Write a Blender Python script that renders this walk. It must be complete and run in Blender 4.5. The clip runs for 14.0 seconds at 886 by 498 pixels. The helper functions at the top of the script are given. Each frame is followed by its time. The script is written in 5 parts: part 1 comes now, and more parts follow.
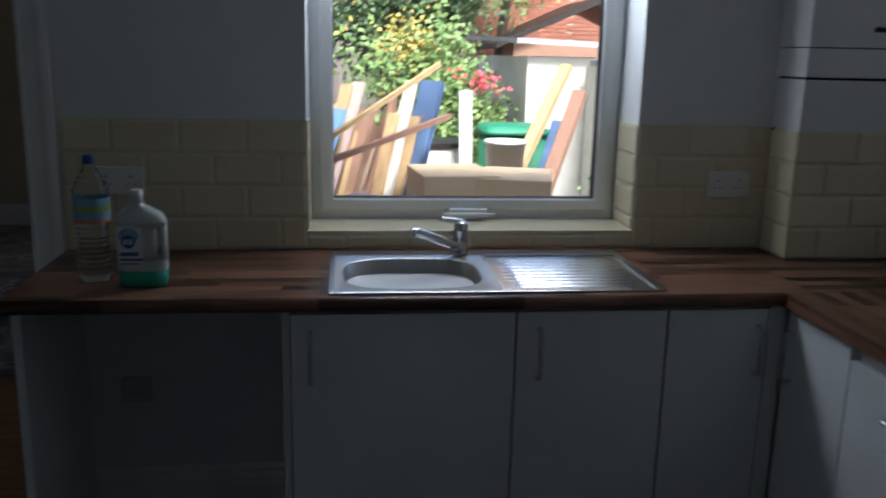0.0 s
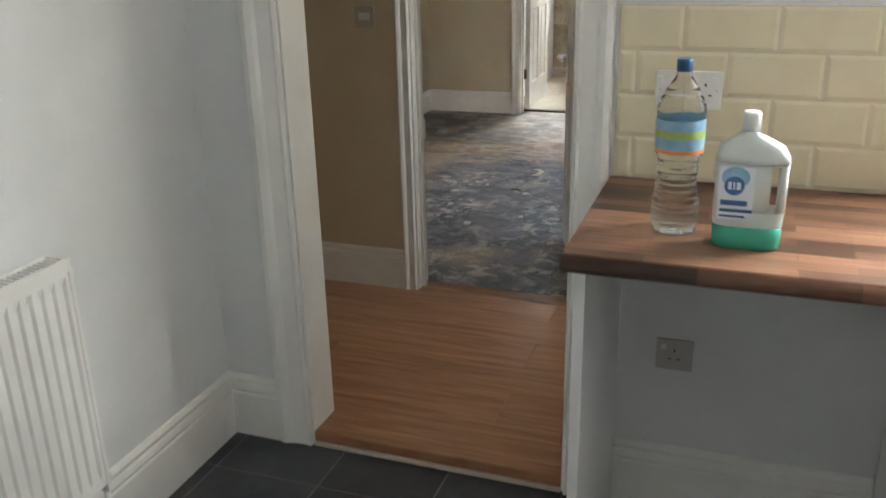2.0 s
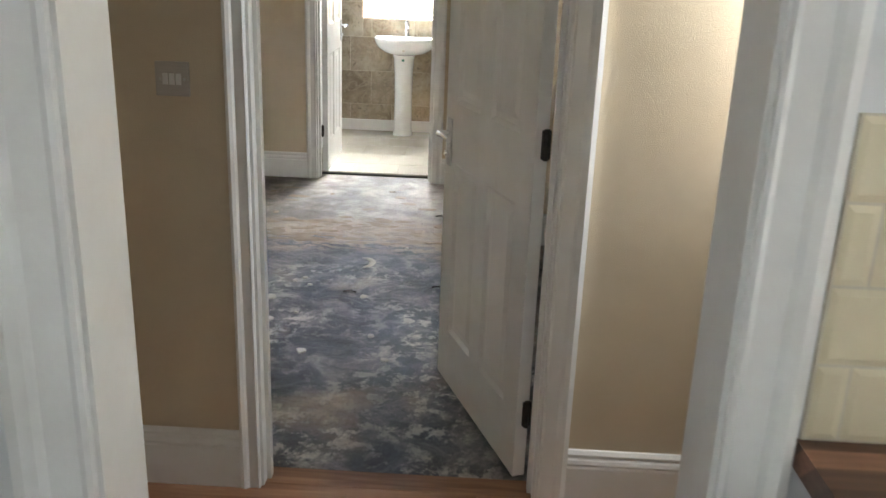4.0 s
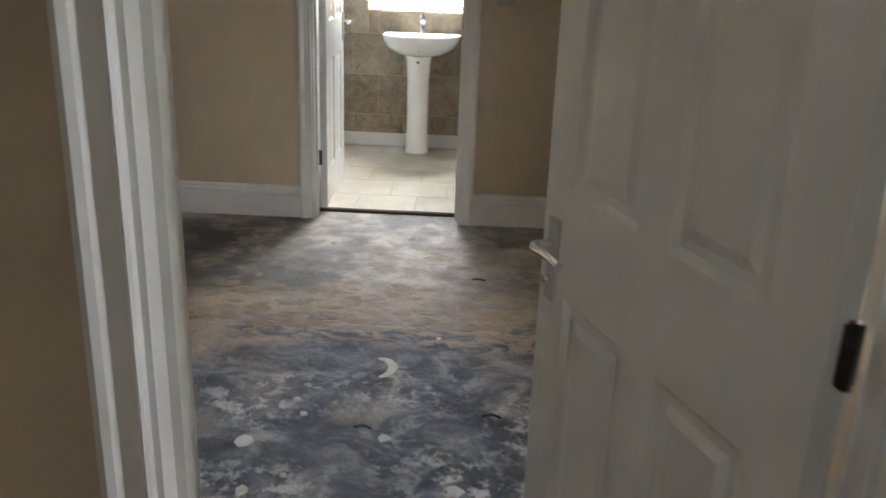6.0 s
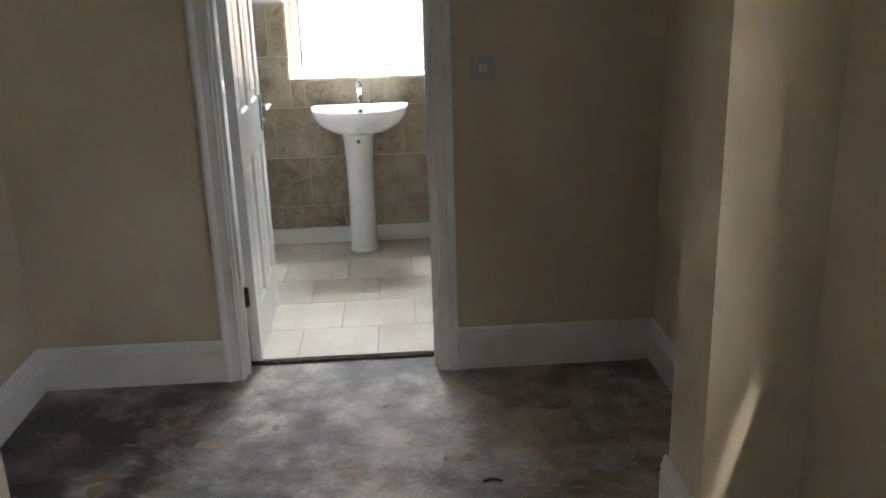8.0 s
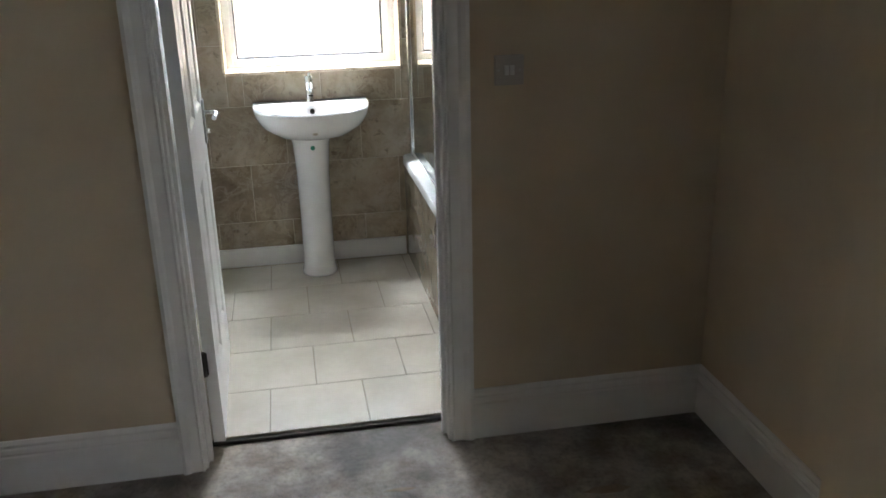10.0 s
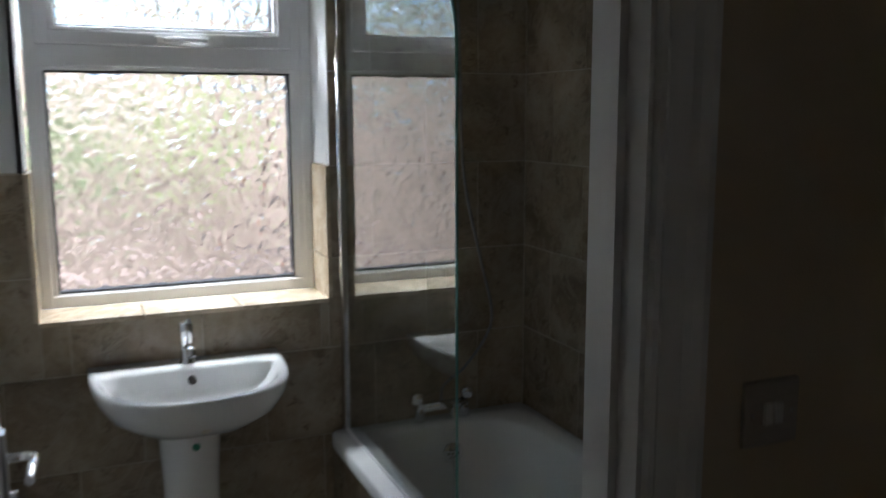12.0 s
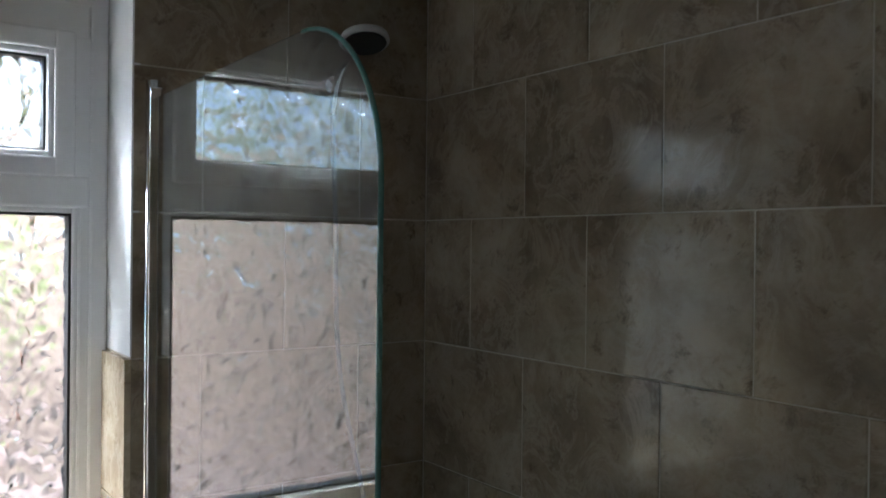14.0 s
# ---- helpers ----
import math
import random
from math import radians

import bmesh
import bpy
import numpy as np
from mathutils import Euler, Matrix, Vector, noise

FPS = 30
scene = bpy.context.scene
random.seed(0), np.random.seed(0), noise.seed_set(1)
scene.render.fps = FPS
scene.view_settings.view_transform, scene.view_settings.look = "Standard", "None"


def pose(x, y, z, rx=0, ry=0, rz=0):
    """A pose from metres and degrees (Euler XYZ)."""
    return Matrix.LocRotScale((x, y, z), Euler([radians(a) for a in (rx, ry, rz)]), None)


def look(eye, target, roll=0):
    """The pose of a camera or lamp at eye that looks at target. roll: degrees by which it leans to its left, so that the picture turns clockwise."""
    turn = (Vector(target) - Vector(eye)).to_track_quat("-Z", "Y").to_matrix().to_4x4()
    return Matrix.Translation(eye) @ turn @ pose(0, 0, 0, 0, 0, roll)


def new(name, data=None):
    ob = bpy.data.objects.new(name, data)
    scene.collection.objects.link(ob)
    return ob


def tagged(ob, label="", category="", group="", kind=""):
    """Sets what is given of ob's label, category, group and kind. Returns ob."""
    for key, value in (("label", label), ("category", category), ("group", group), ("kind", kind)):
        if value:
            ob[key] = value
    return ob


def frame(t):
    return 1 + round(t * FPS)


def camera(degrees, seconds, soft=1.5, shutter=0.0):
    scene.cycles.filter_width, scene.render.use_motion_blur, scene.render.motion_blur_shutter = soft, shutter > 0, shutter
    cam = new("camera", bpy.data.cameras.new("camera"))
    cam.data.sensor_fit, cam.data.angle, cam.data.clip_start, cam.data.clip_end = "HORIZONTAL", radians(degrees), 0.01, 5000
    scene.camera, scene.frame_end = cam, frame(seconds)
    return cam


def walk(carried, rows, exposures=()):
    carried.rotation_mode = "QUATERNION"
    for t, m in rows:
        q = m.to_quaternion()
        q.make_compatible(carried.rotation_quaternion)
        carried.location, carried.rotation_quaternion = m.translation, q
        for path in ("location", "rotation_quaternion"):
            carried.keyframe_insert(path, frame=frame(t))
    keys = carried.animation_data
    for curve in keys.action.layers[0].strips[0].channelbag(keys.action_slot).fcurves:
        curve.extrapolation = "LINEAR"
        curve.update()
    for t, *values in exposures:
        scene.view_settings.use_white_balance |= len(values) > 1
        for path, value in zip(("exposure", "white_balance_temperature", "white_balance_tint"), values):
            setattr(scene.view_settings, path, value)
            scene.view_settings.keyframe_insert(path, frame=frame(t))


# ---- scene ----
cam = camera(54.5, 14.0, shutter=0.3)
PATH = [
    (0, (0.871, 0.126, 1.535), (1.104, 2.062, 1.09), 1.3),
    (0.5, (0.754, 0.241, 1.511), (0.735, 2.154, 0.928), 2.1),
    (1, (0.62, 0.314, 1.476), (0.331, 2.161, 0.763), 2.8),
    (1.5, (0.477, 0.494, 1.466), (-0.162, 2.231, 0.708), -0.2),
    (2, (0.333, 0.777, 1.493), (-0.311, 2.537, 0.794), -1.3),
    (2.5, (0.044, 1.038, 1.491), (-0.385, 2.88, 0.841), -0.5),
    (3, (-0.142, 1.294, 1.476), (-0.403, 3.183, 0.872), 0.5),
    (5.5, (-0.63, 2.877, 1.445), (-0.598, 4.766, 0.79), 3.8),
    (6, (-0.652, 3.239, 1.437), (-0.711, 5.127, 0.781), 2.1),
    (6.5, (-0.647, 3.654, 1.466), (-0.904, 5.524, 0.803), 1.6),
    (7, (-0.704, 3.981, 1.487), (-0.943, 5.87, 0.875), 2.5),
    (7.2, (-0.728, 4.103, 1.499), (-0.916, 6.0, 0.897), 1.3),
    (9.3, (-1.108, 5.02, 1.585), (-0.762, 6.899, 0.994), 0.2),
    (9.5, (-1.134, 5.06, 1.588), (-0.8, 6.94, 0.992), 0.5),
    (10, (-1.173, 5.324, 1.568), (-0.843, 7.182, 0.905), -1.4),
    (10.5, (-1.189, 5.71, 1.591), (-0.863, 7.608, 1.052), -2.0),
    (11, (-1.283, 6.158, 1.586), (-0.778, 8.046, 1.163), -0.3),
    (11.5, (-1.326, 6.556, 1.574), (-0.697, 8.421, 1.218), -1.1),
    (12, (-1.331, 6.988, 1.606), (-0.556, 8.805, 1.294), -0.2),
    (12.5, (-1.292, 7.353, 1.647), (-0.15, 8.983, 1.45), -0.1),
    (13, (-1.214, 7.589, 1.658), (-0.024, 9.188, 1.489), -0.8),
    (13.5, (-1.094, 7.764, 1.679), (0.061, 9.396, 1.743), -0.2),
    (14, (-1.055, 7.883, 1.676), (0.084, 9.527, 1.668), 0.6),
]
EXPOSURES = [(0, 1.2, 5750, 10), (0.5, 1.95, 6150, 10), (1, 2.7, 6500, 10), (1.5, 4.5, 7000, 10), (2, 4.75, 7000, 10), (2.5, 5.3, 6850, 10), (3, 5.2, 6800, 10), (5.5, 5.05, 6500, 10), (6, 4.7, 6550, 10), (6.5, 4.7, 6800, 10), (7, 4.5, 6600, 10),
             (9.5, 4.05, 6200, 10), (10.5, 3.5, 6250, 10), (11, 2.95, 6050, 10), (11.5, 2.55, 6000, 10), (12, 1.92, 6100, 10), (12.5, 2.25, 6700, 10), (13, 2.25, 6400, 10), (13.5, 2.2, 6100, 10), (14, 2.2, 6000, 10)]
walk(cam, [(t, look(eye, target, roll)) for t, eye, target, roll in PATH], EXPOSURES)

# ---- world and light ----
world = bpy.data.worlds.new("sky")
scene.world = world
world.use_nodes = True
wn = world.node_tree.nodes
sky = wn.new("ShaderNodeTexSky")
sky.sky_type = 'NISHITA'
sky.sun_disc = False
sky.sun_elevation = radians(48)
sky.sun_rotation = radians(172)
sky.dust_density = 4.0
sky.air_density = 1.0
sky.ozone_density = 0.6
wn["Background"].inputs[1].default_value = 0.15
world.node_tree.links.new(sky.outputs[0], wn["Background"].inputs[0])
sun = new("sun", bpy.data.lights.new("sun", 'SUN'))
sun.data.energy = 4.0
sun.data.angle = radians(14)
sun.data.color = (1.0, 0.96, 0.9)
# light from the south-east, behind the kitchen
sun.matrix_world = look((0, 0, 0), (-math.sin(radians(172)) * math.cos(radians(48)), -math.cos(radians(172)) * math.cos(radians(48)), -math.sin(radians(48))))


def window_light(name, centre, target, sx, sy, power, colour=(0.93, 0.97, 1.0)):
    """Adds an area lamp in or beside an opening, standing in for sky daylight."""
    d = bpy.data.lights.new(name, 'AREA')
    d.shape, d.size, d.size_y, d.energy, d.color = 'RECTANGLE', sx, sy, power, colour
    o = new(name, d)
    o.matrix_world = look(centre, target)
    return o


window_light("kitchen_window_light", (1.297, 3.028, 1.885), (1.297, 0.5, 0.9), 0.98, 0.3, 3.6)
# added fill lamp, hidden outside above the window head, boosting the bathroom's daylight
window_light("bathroom_fill_light", (-1.03, 10.12, 2.45), (-1.03, 8.9, 0.9), 1.1, 0.5, 28)
# added fill lamp in the unseen lobby slit, aimed at the near wall
window_light("lobby_fill_light", (0.46, 3.955, 1.5), (0.15, 4.025, 1.3), 0.08, 1.1, 0.5)


# ---- materials ----
def mat(name, base, rough=0.5, metal=0.0, second=None, scale=8.0, bump=0.0, bscale=60.0, fine=0.0, trans=0.0, ior=1.45, stretch=(1, 1, 1), detail=6.0, lo=0.35, hi=0.65, coat=0.0, rvar=0.0):
    """A surface with stains at one scale and grain at another."""
    m = bpy.data.materials.new(name)
    m.use_nodes = True
    nt = m.node_tree
    n, l = nt.nodes, nt.links
    b = n["Principled BSDF"]
    b.inputs["Base Color"].default_value = (*base, 1)
    b.inputs["Roughness"].default_value = rough
    b.inputs["Metallic"].default_value = metal
    b.inputs["IOR"].default_value = ior
    b.inputs["Transmission Weight"].default_value = trans
    b.inputs["Coat Weight"].default_value = coat
    geo = n.new("ShaderNodeNewGeometry")
    mp = n.new("ShaderNodeMapping")
    mp.inputs["Scale"].default_value = stretch
    l.new(geo.outputs["Position"], mp.inputs["Vector"])
    if second or rvar:
        nz = n.new("ShaderNodeTexNoise")
        nz.inputs["Scale"].default_value = scale
        nz.inputs["Detail"].default_value = detail
        nz.inputs["Roughness"].default_value = 0.62
        l.new(mp.outputs[0], nz.inputs["Vector"])
        rp = n.new("ShaderNodeValToRGB")
        rp.color_ramp.elements[0].position, rp.color_ramp.elements[1].position = lo, hi
        rp.color_ramp.elements[0].color = (*base, 1)
        rp.color_ramp.elements[1].color = (*(second or base), 1)
        l.new(nz.outputs[0], rp.inputs[0])
        l.new(rp.outputs[0], b.inputs["Base Color"])
        if rvar:
            mr = n.new("ShaderNodeMapRange")
            mr.inputs["To Min"].default_value, mr.inputs["To Max"].default_value = max(0.02, rough - rvar), rough + rvar
            l.new(nz.outputs[0], mr.inputs["Value"])
            l.new(mr.outputs[0], b.inputs["Roughness"])
    if bump:
        nb = n.new("ShaderNodeTexNoise")
        nb.inputs["Scale"].default_value = bscale
        nb.inputs["Detail"].default_value = 4
        l.new(mp.outputs[0], nb.inputs["Vector"])
        bp = n.new("ShaderNodeBump")
        bp.inputs["Strength"].default_value = bump
        bp.inputs["Distance"].default_value = 0.004
        l.new(nb.outputs[0], bp.inputs["Height"])
        l.new(bp.outputs[0], b.inputs["Normal"])
    return m


def vary(m, amount=0.25):
    """Lets each piece differ a little in brightness."""
    nt = m.node_tree
    b = nt.nodes["Principled BSDF"]
    inp = b.inputs["Base Color"]
    oi = nt.nodes.new("ShaderNodeObjectInfo")
    mr = nt.nodes.new("ShaderNodeMapRange")
    mr.inputs["To Min"].default_value, mr.inputs["To Max"].default_value = 1 - amount, 1 + amount
    nt.links.new(oi.outputs["Random"], mr.inputs["Value"])
    mx = nt.nodes.new("ShaderNodeVectorMath")
    mx.operation = 'SCALE'
    if inp.links:
        nt.links.new(inp.links[0].from_socket, mx.inputs[0])
    else:
        mx.inputs[0].default_value = inp.default_value[:3]
    nt.links.new(mr.outputs[0], mx.inputs["Scale"])
    nt.links.new(mx.outputs[0], inp)
    return m


def ramp(nt, src, stops):
    r = nt.nodes.new("ShaderNodeValToRGB")
    e = r.color_ramp.elements
    while len(e) < len(stops):
        e.new(0.5)
    for k, (p, c) in enumerate(stops):
        e[k].position, e[k].color = p, (*c, 1)
    nt.links.new(src, r.inputs[0])
    return r.outputs[0]


def tex(nt, vec, scale, detail=5.0, rough=0.6, dist=0.0):
    t = nt.nodes.new("ShaderNodeTexNoise")
    t.inputs["Scale"].default_value, t.inputs["Detail"].default_value = scale, detail
    t.inputs["Roughness"].default_value, t.inputs["Distortion"].default_value = rough, dist
    nt.links.new(vec, t.inputs["Vector"])
    return t.outputs[0]


def mixc(nt, fac, a, b):
    m = nt.nodes.new("ShaderNodeMix")
    m.data_type = 'RGBA'
    for sock, v in ((m.inputs[0], fac), (m.inputs[6], a), (m.inputs[7], b)):
        if isinstance(v, (tuple, float, int)):
            sock.default_value = (*v, 1) if isinstance(v, tuple) else v
        else:
            nt.links.new(v, sock)
    return m.outputs[2]


def mapped(nt, scale=(1, 1, 1), loc=(0, 0, 0)):
    g = nt.nodes.new("ShaderNodeNewGeometry")
    mp = nt.nodes.new("ShaderNodeMapping")
    mp.inputs["Scale"].default_value, mp.inputs["Location"].default_value = scale, loc
    nt.links.new(g.outputs["Position"], mp.inputs["Vector"])
    return mp.outputs[0]


def bumped(nt, height, strength, distance=0.004):
    bp = nt.nodes.new("ShaderNodeBump")
    bp.inputs["Strength"].default_value, bp.inputs["Distance"].default_value = strength, distance
    nt.links.new(height, bp.inputs["Height"])
    nt.links.new(bp.outputs[0], nt.nodes["Principled BSDF"].inputs["Normal"])


def butcher_block(name, along_x=True):
    """Laminate printed as staves of mixed brown wood."""
    m = mat(name, (0.2, 0.1, 0.06), 0.32)
    nt = m.node_tree
    b = nt.nodes["Principled BSDF"]
    g = nt.nodes.new("ShaderNodeNewGeometry")
    sep = nt.nodes.new("ShaderNodeSeparateXYZ")
    nt.links.new(g.outputs["Position"], sep.inputs[0])
    comb = nt.nodes.new("ShaderNodeCombineXYZ")
    add = nt.nodes.new("ShaderNodeMath")
    add.operation = 'ADD'
    nt.links.new(sep.outputs[1 if along_x else 0], add.inputs[0])
    nt.links.new(sep.outputs[2], add.inputs[1])
    nt.links.new(sep.outputs[0 if along_x else 1], comb.inputs[0])
    nt.links.new(add.outputs[0], comb.inputs[1])
    br = nt.nodes.new("ShaderNodeTexBrick")
    br.offset, br.offset_frequency = 0.37, 2
    for k, v in (("Scale", 1.0), ("Brick Width", 0.27), ("Row Height", 0.042), ("Mortar Size", 0.0006), ("Bias", 0.0)):
        br.inputs[k].default_value = v
    br.inputs["Color1"].default_value = (0.045, 0.022, 0.015, 1)
    br.inputs["Color2"].default_value = (0.27, 0.14, 0.088, 1)
    br.inputs["Mortar"].default_value = (0.08, 0.04, 0.025, 1)
    nt.links.new(comb.outputs[0], br.inputs["Vector"])
    grain = tex(nt, mapped(nt, (3, 60, 60) if along_x else (60, 3, 60)), 2.0, 6)
    shade = ramp(nt, grain, [(0.3, (0.55, 0.5, 0.48)), (0.7, (1.15, 1.12, 1.1))])
    mul = nt.nodes.new("ShaderNodeMix")
    mul.data_type, mul.blend_type = 'RGBA', 'MULTIPLY'
    mul.inputs[0].default_value = 1.0
    nt.links.new(br.outputs["Color"], mul.inputs[6])
    nt.links.new(shade, mul.inputs[7])
    nt.links.new(mul.outputs[2], b.inputs["Base Color"])
    bumped(nt, grain, 0.06)
    return m


def travertine(name, tint=1.0, rough=0.18):
    """Glazed tile printed like clouded brown stone."""
    m = mat(name, (0.4, 0.33, 0.24), rough)
    nt = m.node_tree
    b = nt.nodes["Principled BSDF"]
    oi = nt.nodes.new("ShaderNodeObjectInfo")
    off = nt.nodes.new("ShaderNodeVectorMath")
    off.operation = 'SCALE'
    off.inputs[0].default_value = (7.3, 3.1, 5.7)
    nt.links.new(oi.outputs["Random"], off.inputs["Scale"])
    add = nt.nodes.new("ShaderNodeVectorMath")
    nt.links.new(mapped(nt), add.inputs[0])
    nt.links.new(off.outputs[0], add.inputs[1])
    v = add.outputs[0]
    c = lambda r, g, bl: (r * tint, g * tint, bl * tint)
    base = ramp(nt, tex(nt, v, 4.0, 9, 0.68, 0.3), [(0.33, c(0.22, 0.165, 0.11)), (0.5, c(0.35, 0.28, 0.195)), (0.65, c(0.5, 0.42, 0.31))])
    veins = ramp(nt, tex(nt, v, 9.0, 9, 0.7, 0.9), [(0.48, (0, 0, 0)), (0.545, (0.5, 0.5, 0.5)), (0.6, (0, 0, 0))])
    col = mixc(nt, veins, base, c(0.5, 0.43, 0.33))
    pits = ramp(nt, tex(nt, v, 18.0, 7, 0.72, 0.4), [(0.56, (0, 0, 0)), (0.68, (0.75, 0.75, 0.75))])
    col = mixc(nt, pits, col, c(0.15, 0.105, 0.065))
    nt.links.new(col, b.inputs["Base Color"])
    bumped(nt, tex(nt, v, 9.0, 3), 0.12, 0.003)
    return m


def bare_floor(name):
    """Screed with black adhesive, plaster and dust left after the covering was lifted."""
    m = mat(name, (0.3, 0.27, 0.24), 0.55)
    nt = m.node_tree
    b = nt.nodes["Principled BSDF"]
    v = mapped(nt)
    g = nt.nodes.new("ShaderNodeNewGeometry")
    sep = nt.nodes.new("ShaderNodeSeparateXYZ")
    nt.links.new(g.outputs["Position"], sep.inputs[0])
    wob = tex(nt, v, 2.2, 5, 0.6)
    add = nt.nodes.new("ShaderNodeMath")
    add.operation = 'MULTIPLY_ADD'
    nt.links.new(wob, add.inputs[0])
    add.inputs[1].default_value = 0.7
    nt.links.new(sep.outputs[1], add.inputs[2])
    yy = add.outputs[0]

    def band(lo, hi, up=True):
        r = nt.nodes.new("ShaderNodeMapRange")
        r.inputs["From Min"].default_value, r.inputs["From Max"].default_value = lo, hi
        r.inputs["To Min"].default_value, r.inputs["To Max"].default_value = (0, 1) if up else (1, 0)
        nt.links.new(yy, r.inputs["Value"])
        return r.outputs[0]

    def mul(p, q):
        k = nt.nodes.new("ShaderNodeMath")
        k.operation = 'MULTIPLY'
        nt.links.new(p, k.inputs[0])
        nt.links.new(q, k.inputs[1])
        return k.outputs[0]
    brown = ramp(nt, tex(nt, v, 4.5, 8, 0.65), [(0.3, (0.2, 0.15, 0.11)), (0.5, (0.37, 0.3, 0.23)), (0.7, (0.52, 0.44, 0.35))])
    slate = ramp(nt, tex(nt, v, 5.0, 9, 0.7, 0.6), [(0.34, (0.03, 0.033, 0.042)), (0.48, (0.085, 0.092, 0.112)), (0.57, (0.2, 0.2, 0.205)), (0.68, (0.4, 0.38, 0.35))])
    near = band(6.72, 6.86, False)
    patch = ramp(nt, tex(nt, v, 1.6, 4, 0.55), [(0.32, (0, 0, 0)), (0.44, (1, 1, 1))])
    west = nt.nodes.new("ShaderNodeMath")
    west.operation = 'MULTIPLY_ADD'
    nt.links.new(tex(nt, v, 3.0, 6, 0.65), west.inputs[0])
    west.inputs[1].default_value = 0.9
    nt.links.new(sep.outputs[0], west.inputs[2])
    worn = nt.nodes.new("ShaderNodeMapRange")
    worn.inputs["From Min"].default_value, worn.inputs["From Max"].default_value = -1.2, -1.02
    nt.links.new(west.outputs[0], worn.inputs["Value"])
    col = mixc(nt, mul(mul(near, patch), worn.outputs[0]), brown, slate)
    blot = ramp(nt, tex(nt, v, 12.0, 9, 0.72, 0.15), [(0.5, (0, 0, 0)), (0.58, (0.95, 0.95, 0.95))])
    blot2 = ramp(nt, tex(nt, v, 2.6, 3, 0.5), [(0.4, (0.1, 0.1, 0.1)), (0.6, (1, 1, 1))])
    col = mixc(nt, mul(mul(blot, blot2), band(6.1, 6.6, False)), col, (0.68, 0.65, 0.59))
    torn = ramp(nt, tex(nt, mapped(nt, (1.0, 2.0, 1)), 5.0, 8, 0.72, 1.4), [(0.45, (0, 0, 0)), (0.52, (0.9, 0.9, 0.9))])
    rim = mul(band(6.5, 6.65), band(7.0, 7.15, False))
    col = mixc(nt, mul(torn, rim), col, (0.42, 0.33, 0.25))
    far = mul(band(7.0, 7.3), patch)
    grey = ramp(nt, tex(nt, v, 7.0, 8, 0.6), [(0.33, (0.2, 0.16, 0.125)), (0.47, (0.34, 0.295, 0.25)), (0.6, (0.5, 0.455, 0.405))])
    col = mixc(nt, far, col, grey)
    dark = ramp(nt, tex(nt, mapped(nt, (1, 1, 1), (3.1, 1.7, 0)), 1.3, 4), [(0.5, (0, 0, 0)), (0.6, (0.7, 0.7, 0.7))])
    col = mixc(nt, mul(dark, band(6.6, 7.0)), col, (0.08, 0.078, 0.08))
    # near-black blotches, denser towards the west end of the far part
    wx = nt.nodes.new("ShaderNodeMapRange")
    wx.inputs["From Min"].default_value, wx.inputs["From Max"].default_value = -1.3, -1.75
    nt.links.new(sep.outputs[0], wx.inputs["Value"])
    west_dark = ramp(nt, tex(nt, v, 3.4, 7, 0.65, 0.4), [(0.38, (0, 0, 0)), (0.52, (0.9, 0.9, 0.9))])
    col = mixc(nt, mul(mul(west_dark, wx.outputs[0]), mul(band(6.95, 7.15), band(7.9, 8.1, False))), col, (0.05, 0.048, 0.05))
    speck = ramp(nt, tex(nt, v, 55.0, 6, 0.75), [(0.36, (0.5, 0.5, 0.5)), (0.5, (1, 1, 1)), (0.68, (1.35, 1.33, 1.3))])
    mm = nt.nodes.new("ShaderNodeMix")
    mm.data_type, mm.blend_type = 'RGBA', 'MULTIPLY'
    mm.inputs[0].default_value = 0.65
    nt.links.new(col, mm.inputs[6])
    nt.links.new(speck, mm.inputs[7])
    nt.links.new(mm.outputs[2], b.inputs["Base Color"])
    rr = nt.nodes.new("ShaderNodeMapRange")
    rr.inputs["To Min"].default_value, rr.inputs["To Max"].default_value = 0.28, 0.62
    nt.links.new(tex(nt, v, 6.0, 5), rr.inputs["Value"])
    nt.links.new(rr.outputs[0], b.inputs["Roughness"])
    bumped(nt, tex(nt, v, 15.0, 10, 0.78), 0.9, 0.014)
    return m


def wood_floor(name):
    m = mat(name, (0.4, 0.2, 0.1), 0.3)
    nt = m.node_tree
    b = nt.nodes["Principled BSDF"]
    oi = nt.nodes.new("ShaderNodeObjectInfo")
    off = nt.nodes.new("ShaderNodeVectorMath")
    off.operation = 'SCALE'
    off.inputs[0].default_value = (9.3, 4.1, 0)
    nt.links.new(oi.outputs["Random"], off.inputs["Scale"])
    add = nt.nodes.new("ShaderNodeVectorMath")
    nt.links.new(mapped(nt, (1.2, 16, 1)), add.inputs[0])
    nt.links.new(off.outputs[0], add.inputs[1])
    g1 = tex(nt, add.outputs[0], 2.0, 8, 0.65, 0.5)
    col = ramp(nt, g1, [(0.3, (0.19, 0.088, 0.046)), (0.5, (0.3, 0.152, 0.083)), (0.7, (0.42, 0.235, 0.135))])
    nt.links.new(col, b.inputs["Base Color"])
    bumped(nt, g1, 0.05)
    return m


